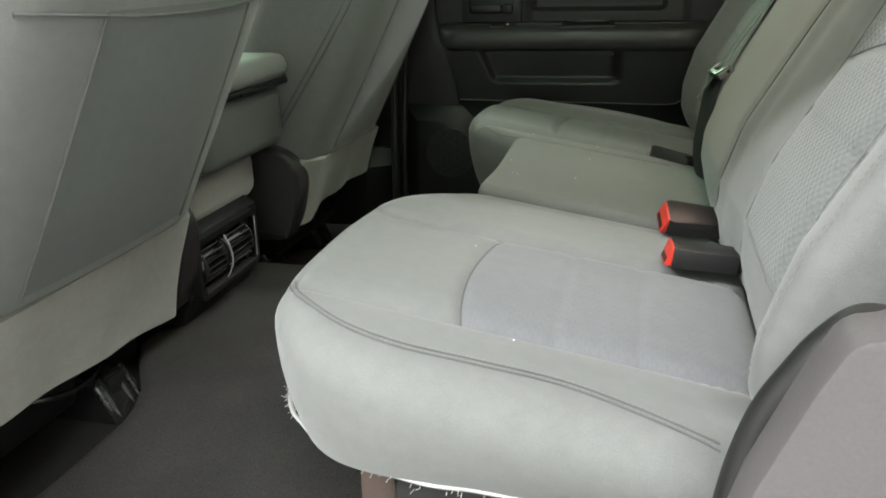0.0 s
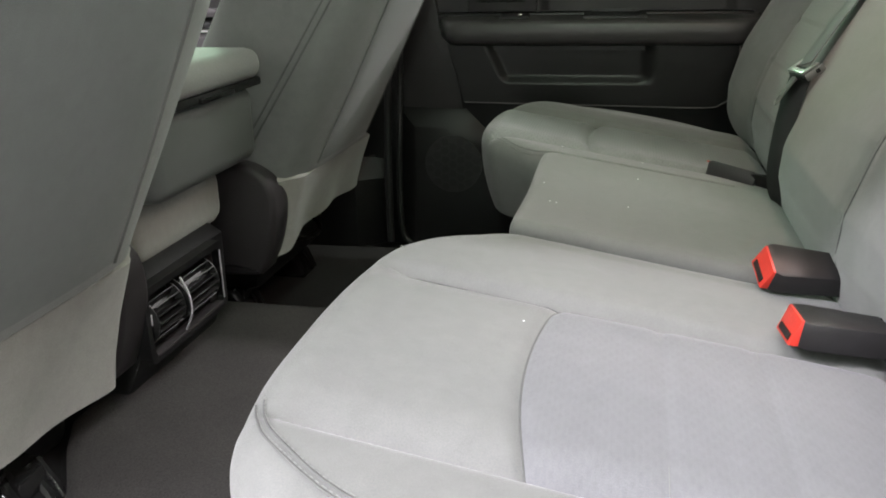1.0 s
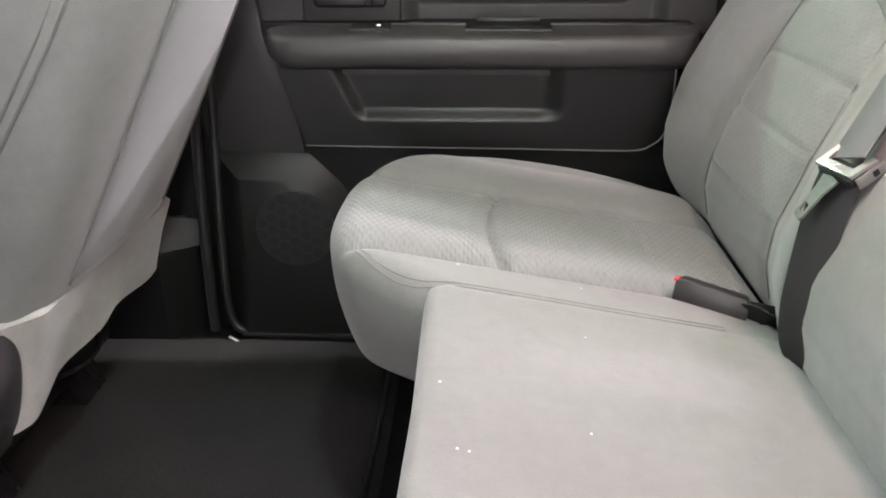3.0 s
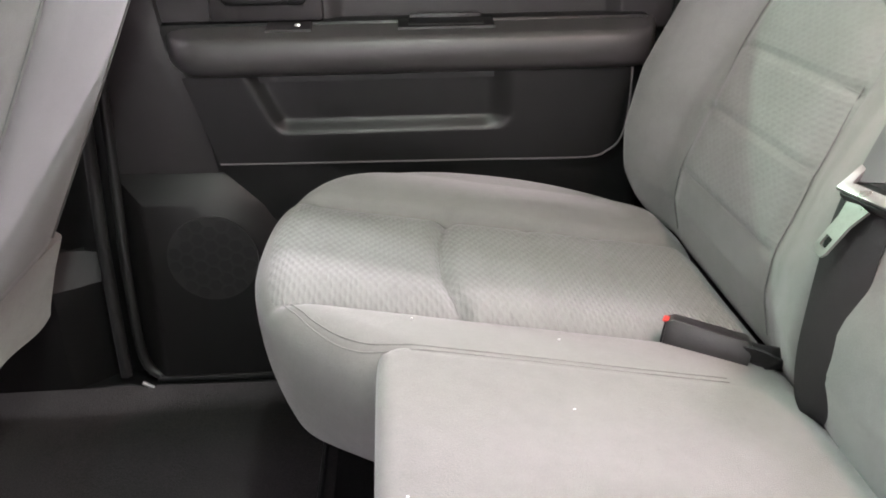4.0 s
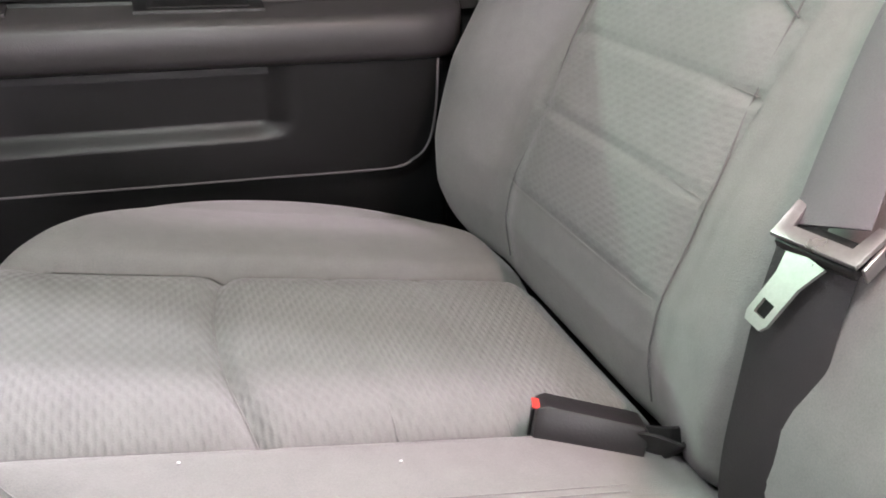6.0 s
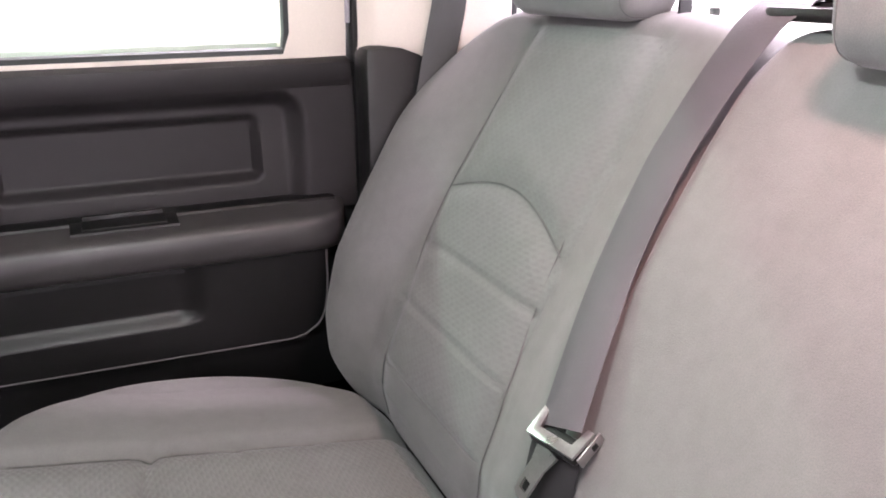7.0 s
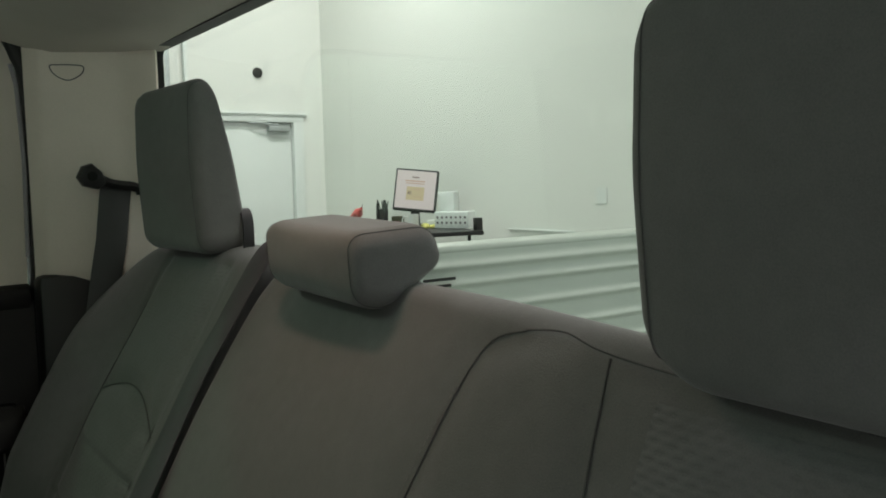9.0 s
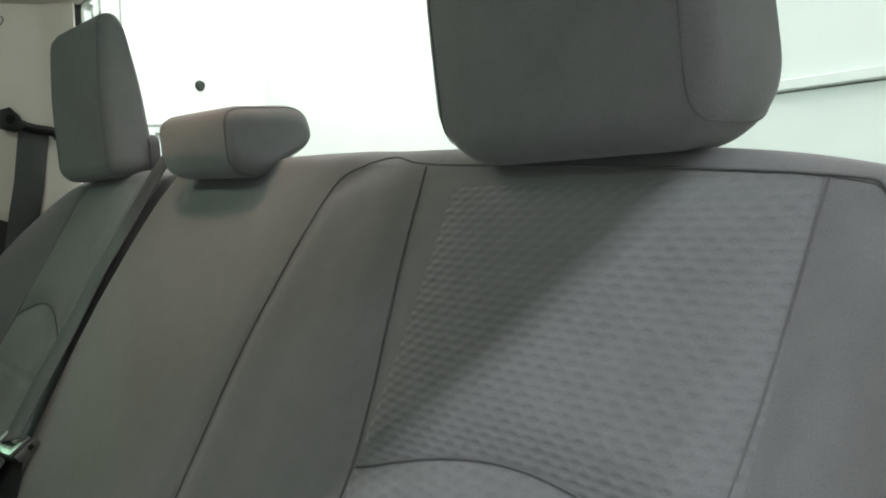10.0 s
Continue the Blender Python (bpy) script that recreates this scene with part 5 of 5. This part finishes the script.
def arm_plate(name, x0, x1, y0, y1, lift, mat, up, label="", deep=0.004):
    bm = bmesh.new()
    lo = [bm.verts.new((x, y, on_arm(y) + lift - deep)) for x, y in ((x0, y0), (x1, y0), (x1, y1), (x0, y1))]
    hi = [bm.verts.new((x, y, on_arm(y) + lift)) for x, y in ((x0, y0), (x1, y0), (x1, y1), (x0, y1))]
    bm.faces.new(lo)
    top = bm.faces.new(hi)
    for i in range(4):
        bm.faces.new((lo[i], lo[(i + 1) % 4], hi[(i + 1) % 4], hi[i]))
    bmesh.ops.recalc_face_normals(bm, faces=bm.faces)
    bmesh.ops.bevel(bm, geom=list(top.edges), offset=0.0015, segments=2, profile=0.5, affect="EDGES")
    return part(name, finish(bm), mat, up, label)


arm_plate("pull_rim", 0.198, 0.322, 0.766, 0.799, 0.0032, DARK_PLASTIC, arm)
arm_plate("pull_cup", 0.211, 0.308, 0.772, 0.797, 0.0042, BLACK_PLASTIC, arm, "dark pull pocket")
part("pull_lip", box(0.213, 0.306, 0.7955, 0.7995, 0.572, 0.584, 0.0015), DARK_PLASTIC, arm)
sw = arm_plate("switch_plate", 0.030, 0.088, 0.767, 0.797, 0.0032, MID_PLASTIC, arm)
part("window_switch", box(0.045, 0.072, 0.776, 0.790, 0.566, 0.5745, 0.003), DARK_PLASTIC, sw, "small window switch")
part("switch_tip", box(0.066, 0.074, 0.778, 0.788, 0.571, 0.577, 0.002), CHROME, sw, "bright switch tip")
bezel = part("handle_bezel", box(-0.042, 0.103, 0.788, 0.815, 0.579, 0.672, 0.006), MID_PLASTIC, door)
part("handle_pocket", box(-0.031, 0.090, 0.7865, 0.80, 0.593, 0.662, 0.012, 3), BLACK_PLASTIC, bezel, "black handle pocket")
part("door_lever", prism(round_rect(-0.022, 0.055, 0.602, 0.622, 0.008), "y", 0.779, 0.788, r=0.003), DARK_PLASTIC, bezel, "dark pull lever")
part("lock_knob", box(0.060, 0.082, 0.778, 0.788, 0.602, 0.622, 0.004), DARK_PLASTIC, bezel)


def lower_fn(u, v):
    x0, x1 = -0.046 - 0.034 * v, 0.500
    x = x0 + (x1 - x0) * u
    foot = 0.398 - 0.006 * u
    if x > 0.445:
        foot += 0.050 * (1 - math.sqrt(clamp(1 - ((x - 0.445) / 0.0555) ** 2, 0, 1)))
    z = foot + (0.516 - foot) * v
    ledge = lerp_table(z, [(0.39, 0.05), (0.448, 0.034), (0.516, 0.002)])
    rim = inside_rect(x, z, ledge - 0.004, 0.60, 0.436, 0.60, 0.018)
    inside = (0.35 * smooth01(0.0, 0.018, rim) + 0.65 * clamp(rim / 0.018, 0, 1)) * smooth01(0.0, 0.042, 0.352 - x + 0.25 * min(0.0, z - 0.462))
    y = 0.760 + 0.010 * (1 - v) + 0.014 * inside
    return (x, y, z)


lb = grid(lower_fn, 150, 70)
part("lower_panel", lb, DARK_PLASTIC, door, "dark moulded pocket panel")
corner = spline([(0.502, 0, 0.515), (0.502, 0, 0.455), (0.495, 0, 0.418), (0.478, 0, 0.400), (0.445, 0, 0.3915), (0.30, 0, 0.393), (0.10, 0, 0.395), (-0.046, 0, 0.397)], 60)
# Paler grey than the panel: the edge highlight is put into its colour.
part("panel_lip", tube([(p.x, 0.760 + 0.09 * clamp(0.516 - p.z, 0, 0.14), p.z) for p in corner], 0.0016, 6), GREY_TRIM, door, "raised lip along the panel's edge, highlight put into its paler grey")
# Black filler added for the shade below the panel's lip.
part("lip_shade", prism([(-0.048, 0.350), (0.47, 0.340), (0.50, 0.37), (0.492, 0.398), (-0.046, 0.402)], "y", 0.797, 0.83, r=0.004), BLACK_PLASTIC, door)
part("shadow_gap", box(-0.07, 0.505, 0.772, 0.80, 0.505, 0.522), BLACK_PLASTIC, door)
part("panel_back", box(-0.13, 0.53, 0.79, 0.846, 0.30, 0.58, 0.01), BLACK_PLASTIC, door)
bm = prism([(-0.20, 0.37), (-0.050, 0.375), (-0.062, 0.455), (-0.076, 0.516), (-0.100, 0.548), (-0.108, 0.60), (-0.12, 0.73), (-0.20, 0.73)], "y", 0.788, 0.846, r=0.008)
part("front_panel", bm, MID_PLASTIC, door)


def pod_outline():
    return [(-0.20, 0.062), (0.09, 0.062), (0.09, 0.14), (0.055, 0.24), (0.004, 0.332), (-0.046, 0.382), (-0.20, 0.386)]


rings = []
for y, k in ((0.845, 0), (0.792, 0), (0.787, 0.004), (0.766, 0.040), (0.764, 0.046)):
    rings.append([(clamp(x + (k if x < -0.1 else -k), -0.2, 1), y, z + (k * 0.3 if z < 0.1 else -k)) for x, z in pod_outline()])
pod = part("speaker_pod", loft(rings), POD_BLACK, door, "dark moulded speaker housing", sharp=0.4)
grille_c, gy = (-0.072, 0.262), 0.7632
disc = [(grille_c[0] + 0.063 * math.cos(k * math.pi / 24), grille_c[1] + 0.063 * math.sin(k * math.pi / 24)) for k in range(48)]
part("grille_plate", prism(disc, "y", gy, gy + 0.004), GRILLE_GREY, pod, "dark grey speaker grille")
cell = 0.0115
for i in range(-5, 6):
    for j in range(-5, 6):
        cx, cz = i * cell * 1.5, (j + 0.5 * (i % 2)) * cell * math.sqrt(3)
        if math.hypot(cx, cz) > 0.056:
            continue
        ring = [(grille_c[0] + cx + cell * 0.80 * math.cos(k * math.pi / 3), grille_c[1] + cz + cell * 0.80 * math.sin(k * math.pi / 3)) for k in range(6)]
        part("grille_cell", prism(ring, "y", gy - 0.0006, gy + 0.003), BLACK_PLASTIC, pod, "black six-sided opening of the speaker grille")
part("edge_seal", tube(spline([(-0.178, 0.782, 1.15), (-0.186, 0.782, 0.75), (-0.190, 0.782, 0.46), (-0.198, 0.780, 0.26), (-0.199, 0.779, 0.14), (-0.193, 0.778, 0.092), (-0.176, 0.776, 0.072), (-0.150, 0.775, 0.067), (0.10, 0.775, 0.067), (0.50, 0.775, 0.067)], 90), 0.0075, 10), RUBBER, door, "black rubber seal that turns along the sill")
part("edge_seal", tube(spline([(-0.192, 0.772, 1.15), (-0.206, 0.772, 0.75), (-0.214, 0.772, 0.46), (-0.222, 0.772, 0.26), (-0.223, 0.772, 0.075)], 40), 0.009, 10), RUBBER, door, "black rubber seal")
solid("sill_plate", box(-0.36, 0.75, 0.766, 0.842, 0.03, 0.060, 0.006), BLACK_PLASTIC, "black plastic scuff plate under the door", "sill", "structure")
solid("sill_plate", box(-0.36, 0.75, -0.80, -0.765, 0.03, 0.062, 0.006), BLACK_PLASTIC, "black plastic scuff plate in the open doorway", "sill", "structure")
solid("sill_screw", bmesh_move(box(-0.011, 0.011, -0.003, 0.003, -0.002, 0.002, 0.0015), pose(-0.188, 0.758, 0.064, 0, 32, 0)), CHROME, "small bright sill clip", "clip")


# ---------------------------------------------------------------- front seats
def front_seat(y_in, y_out, side, label):
    """side +1: its inner flank looks to -y."""
    th = thing("front_seat", label, "car seat", (-0.45, (y_in + y_out) / 2, FLOOR), "front seats")
    lo, hi = sorted((y_in, y_out))
    yc = (lo + hi) / 2
    dx = 0.0 if side > 0 else -0.030
    z_lo = 0.352 if side > 0 else 0.374

    def rear_x(z):
        return dx + lerp_table(z, [(0.30, -0.250), (0.355, -0.226), (0.50, -0.152), (0.63, -0.088), (0.80, -0.010), (0.95, 0.05), (1.02, 0.065)])

    rings = []
    for k in range(40):
        v = k / 39
        z = z_lo + (0.992 - z_lo) * v
        end = math.sqrt(clamp(1 - (max(0, v - 0.86) / 0.14) ** 2, 0.02, 1))
        low = math.sqrt(clamp(1 - (max(0, 0.06 - v) / 0.06) ** 2, 0.15, 1))
        w = (hi - lo) / 2 * (1 - 0.12 * smooth01(0.45, 1, v)) * (0.6 + 0.4 * end)
        t = (0.29 - 0.06 * v) * end * (0.8 + 0.2 * low)
        xr = rear_x(z) - 0.02 * (1 - end)
        ring = []
        for i in range(64):
            a = 2 * math.pi * i / 64
            c, s = math.cos(a), math.sin(a)
            e = 0.36
            yy = w * math.copysign(abs(s) ** e, s)
            xx = t / 2 * math.copysign(abs(c) ** e, c)
            if c > 0:
                xx += 0.010 * (1 - (yy / w) ** 2)
            ring.append((xr - t / 2 + xx, yc + yy, z))
        rings.append(ring)
    back = part("backrest", loft(rings), CLOTH, th)

    def on_rear(y, z, out=0.001):
        v = (z - z_lo) / (0.992 - z_lo)
        w = (hi - lo) / 2 * (1 - 0.12 * smooth01(0.45, 1, v))
        t = (0.29 - 0.06 * v)
        q = clamp((y - yc) / w, -0.999, 0.999)
        s = abs(q) ** (1 / 0.36)
        c = math.sqrt(max(0, 1 - s * s))
        return (rear_x(z) - t / 2 + t / 2 * c ** 0.36 + 0.010 * (1 - q * q) + out, y, z)

    ym = (hi - lo) / 2
    zt = 0.86 if side > 0 else 0.680

    def panel_fn(u, v):
        z = z_lo + 0.012 + (zt - z_lo - 0.012) * v
        lean = 0.05 * (z - 0.36)
        y0, y1 = yc - 0.62 * ym + lean, yc + 0.66 * ym - lean
        rim = (1 - (2 * u - 1) ** 8) * (1 - (2 * v - 1) ** 8)
        return on_rear(y0 + (y1 - y0) * u, z, 0.0004 + 0.0016 * rim)

    part("back_panel", grid(panel_fn, 40, 30), BACK_PANEL, back, "darker grey panel between the seams")
    for y in (yc - 0.62 * ym, yc + 0.66 * ym):
        part("seam", tube([on_rear(y + 0.05 * (z - 0.36) * (1 if y < yc else -1), z) for z in [z_lo + 0.01 + (zt - z_lo - 0.01) * k / 20 for k in range(21)]], 0.0019, 6), THREAD, back, "upright seam")
    part("seam", tube([on_rear(lo + 0.02 + (hi - lo - 0.04) * k / 30, (0.863 if side > 0 else 0.683) - 0.012 * math.sin(math.pi * k / 30)) for k in range(31)], 0.0022, 6), THREAD, back, "level seam across the back")
    inner = y_in
    for off in (0.0, 0.013):
        part("seam", tube([(rear_x(z) - lerp_table(z, [(0.385, 0.10), (0.65, 0.055), (0.9, 0.04)]) - off, inner - side * 0.002 + side * 0.010 * smooth01(0.45, 0.9, z), z) for z in [0.385 + 0.5 * k / 20 for k in range(21)]], 0.0016, 6), THREAD, back, "double seam along the flank")
    # hanging carpet skirt below the backrest
    def skirt_fn(u, v):
        y = y_in + (y_out - y_in) * u
        ztop = z_lo + 0.010 - 0.008 * u
        foot = lerp_table(u, [(0, 0.205), (0.05, 0.212), (0.25, 0.24), (0.6, 0.245), (1.0, 0.235)]) if side > 0 else lerp_table(u, [(0, 0.20), (0.5, 0.222), (1, 0.235)])
        z = ztop + (foot - ztop) * v
        x = dx + lerp_table(z, [(0.19, -0.270), (0.25, -0.258), (0.30, -0.243), (0.355, -0.222), (0.40, -0.205)])
        x -= 0.028 * (1 - smooth01(0.0, 0.10, u)) + 0.02 * smooth01(0.93, 1, u)
        x += 0.004 * math.sin(u * 17) * v - 0.022 * (1 - smooth01(0.0, 0.09, v))
        return (x, y, z)

    sb = grid(skirt_fn, 60, 24)
    bmesh.ops.solidify(sb, geom=list(sb.faces), thickness=0.004)
    part("skirt", sb, SKIRT, th, "pale grey carpeted skirt")
    # cushion seen under and ahead of the backrest, side shield, base and rails
    part("cushion", box(dx - 0.80, dx - 0.30, lo + 0.01, hi - 0.01, 0.27, 0.40, 0.04, 4), CLOTH, th)
    sy = (y_in - side * 0.035, y_in + side * 0.03)
    sh = spline([(dx - 0.262, 0, 0.36), (dx - 0.250, 0, 0.30), (dx - 0.275, 0, 0.215), (dx - 0.32, 0, 0.195), (dx - 0.60, 0, 0.20), (dx - 0.62, 0, 0.30), (dx - 0.42, 0, 0.36), (dx - 0.32, 0, 0.385)], 40, closed=True)
    part("side_shield", prism([(p.x, p.z) for p in sh], "y", *sorted(sy), r=0.010, seg=3), MID_PLASTIC, th, "grey plastic side shield")
    part("base", box(dx - 0.78, dx - 0.33, lo + 0.05, hi - 0.05, 0.13, 0.27, 0.02), BLACK_PLASTIC, th)
    for y, ex, ez in ((lo + 0.10, -0.06, 0.0), (hi - 0.09, -0.06, 0.0)) if side > 0 else ((lo + 0.07, 0.0, 0.0), (-0.322, 0.030, 0.045)):
        rx = dx + ex
        rail = part("rail", box(rx - 0.80, rx - 0.315, y - 0.022, y + 0.022, 0.085 + ez, 0.125 + ez, 0.008), GLOSS_BLACK, th, "glossy black seat rail")
        part("rail_foot", prism([(rx - 0.42, 0.052 + ez), (rx - 0.300, 0.052 + ez), (rx - 0.294, 0.065 + ez), (rx - 0.330, 0.122 + ez), (rx - 0.38, 0.135 + ez), (rx - 0.42, 0.13 + ez)], "y", y - 0.036, y + 0.036, r=0.009, seg=3), GLOSS_BLACK, rail, "glossy black rail end cover")
        for o in (-0.026, 0.010, 0.026):
            part("rib", tube([(rx - 0.297, y + o, 0.058 + ez), (rx - 0.312, y + o, 0.094 + ez), (rx - 0.332, y + o, 0.124 + ez)], 0.0055, 6), GLOSS_BLACK, rail)
    part("lever_wire", tube(spline([(dx - 0.36, yc - 0.1, 0.20), (dx - 0.30, yc - 0.02, 0.185), (dx - 0.30, yc + 0.06, 0.185), (dx - 0.36, yc + 0.12, 0.20)], 16), 0.004, 6), GLOSS_BLACK, th)
    for y in (yc - 0.06, yc + 0.06):
        part("post", tube([(rear_x(0.97) - 0.05, y, 0.96), (rear_x(1.02) - 0.045, y, 1.06)], 0.006), CHROME, th)
    part("headrest", box(rear_x(1.0) - 0.095, rear_x(1.0) + 0.01, yc - 0.13, yc + 0.13, 1.03, 1.145, 0.035, 4), CLOTH, th)
    return th


front_seat(0.245, 0.690, 1, "grey cloth front passenger seat with a pale carpet skirt")
front_seat(-0.145, -0.660, -1, "grey cloth driver seat with a pale carpet skirt")

# ---------------------------------------------------------------- console between the front seats
con = thing("centre_console", "centre console with padded grey lid and rear air vents", "console", (-0.45, 0.05, 0.12))
part("bin", box(-0.78, -0.272, -0.075, 0.226, 0.395, 0.512, 0.022, 4), CONSOLE_GREY, con, "dark grey armrest bin, some shade put into its colour")
part("lid", box(-0.80, -0.256, -0.085, 0.236, 0.518, 0.566, 0.022, 4), mottled("pale_grey_vinyl", (0.27, 0.265, 0.26), 0.6, 0.05, 8), con, "pale vinyl padded lid")
part("lid_gap", box(-0.70, -0.2605, -0.079, 0.230, 0.509, 0.521, 0.003), BLACK_PLASTIC, con)
part("latch", box(-0.264, -0.2555, 0.03, 0.13, 0.510, 0.5175, 0.002), GLOSS_BLACK, con)
part("lower_cover", box(-0.70, -0.318, -0.080, 0.185, 0.300, 0.400, 0.03, 4), SKIRT, con, "pale grey carpeted cover")
housing = part("vent_housing", prism([(-0.55, 0.13), (-0.338, 0.13), (-0.322, 0.165), (-0.304, 0.205), (-0.302, 0.300), (-0.330, 0.318), (-0.55, 0.318)], "y", -0.115, 0.135, r=0.008, seg=2), BLACK_PLASTIC, con, "black vent housing")
part("bezel", ring_frame(-0.122, 0.092, 0.198, 0.302, 0.012, 0.010, -0.3015, -0.284), BLACK_PLASTIC, housing)
part("ledge", box(-0.3015, -0.283, -0.108, 0.078, 0.2035, 0.2095, 0.002), MID_PLASTIC, housing, "grey lower ledge")
part("side_wall", box(-0.3015, -0.2965, 0.062, 0.0815, 0.210, 0.291, 0.001), MID_PLASTIC, housing, "grey inner side wall")
part("side_edge", tube([(-0.284, 0.0815, 0.213), (-0.284, 0.0815, 0.288)], 0.0013, 6), PALE_EDGE, housing, "thin silver edge")
part("side_edge", tube([(-0.284, -0.1115, 0.252), (-0.284, -0.1115, 0.266)], 0.0013, 6), PALE_EDGE, housing, "thin silver edge")


def vent_barrel(y0, y1):
    """A drum that turns on a level axle, with slats standing out of it."""
    def ring(y, r, n=28):
        return [(-0.312 + r * math.cos(2 * math.pi * k / n), y, 0.250 + r * math.sin(2 * math.pi * k / n)) for k in range(n)]

    drum = part("vent_barrel", loft([ring(y0, 0.021), ring(y0 + 0.001, 0.022), ring(y1 - 0.001, 0.022), ring(y1, 0.021)]), BLACK_PLASTIC, housing, "black vent drum")
    for k in range(7):
        bm = box(0.021, 0.0365, y0 + 0.003, y1 - 0.003, -0.0011, 0.0011, 0.0005, 1)
        bmesh.ops.transform(bm, matrix=Matrix.Translation((-0.312, 0, 0.250)) @ Matrix.Rotation(radians(54 - 18 * k), 4, "Y"), verts=bm.verts)
        part("louvre", bm, DARK_PLASTIC, drum)
    for y in (y0, y1 - 0.003):
        part("end_disc", loft([ring(y, 0.034), ring(y + 0.0005, 0.035), ring(y + 0.0025, 0.035), ring(y + 0.003, 0.034)]), BLACK_PLASTIC, drum)


vent_barrel(-0.106, -0.037)
vent_barrel(-0.029, 0.061)
part("divider", tube(spline([(-0.284, -0.033, 0.211), (-0.274, -0.033, 0.232), (-0.272, -0.033, 0.250), (-0.275, -0.033, 0.268), (-0.284, -0.033, 0.288)], 16), 0.0015, 6), PALE_EDGE, housing, "curved silver divider")

# dashboard far ahead
dash = thing("dashboard", "dark grey moulded dashboard", "dashboard", (-1.35, 0.03, 0.3))
part("body", prism([(-1.50, 0.25), (-1.22, 0.25), (-1.15, 0.42), (-1.12, 0.62), (-1.20, 0.70), (-1.50, 0.74)], "y", -0.78, 0.84, r=0.02), DARK_PLASTIC, dash)
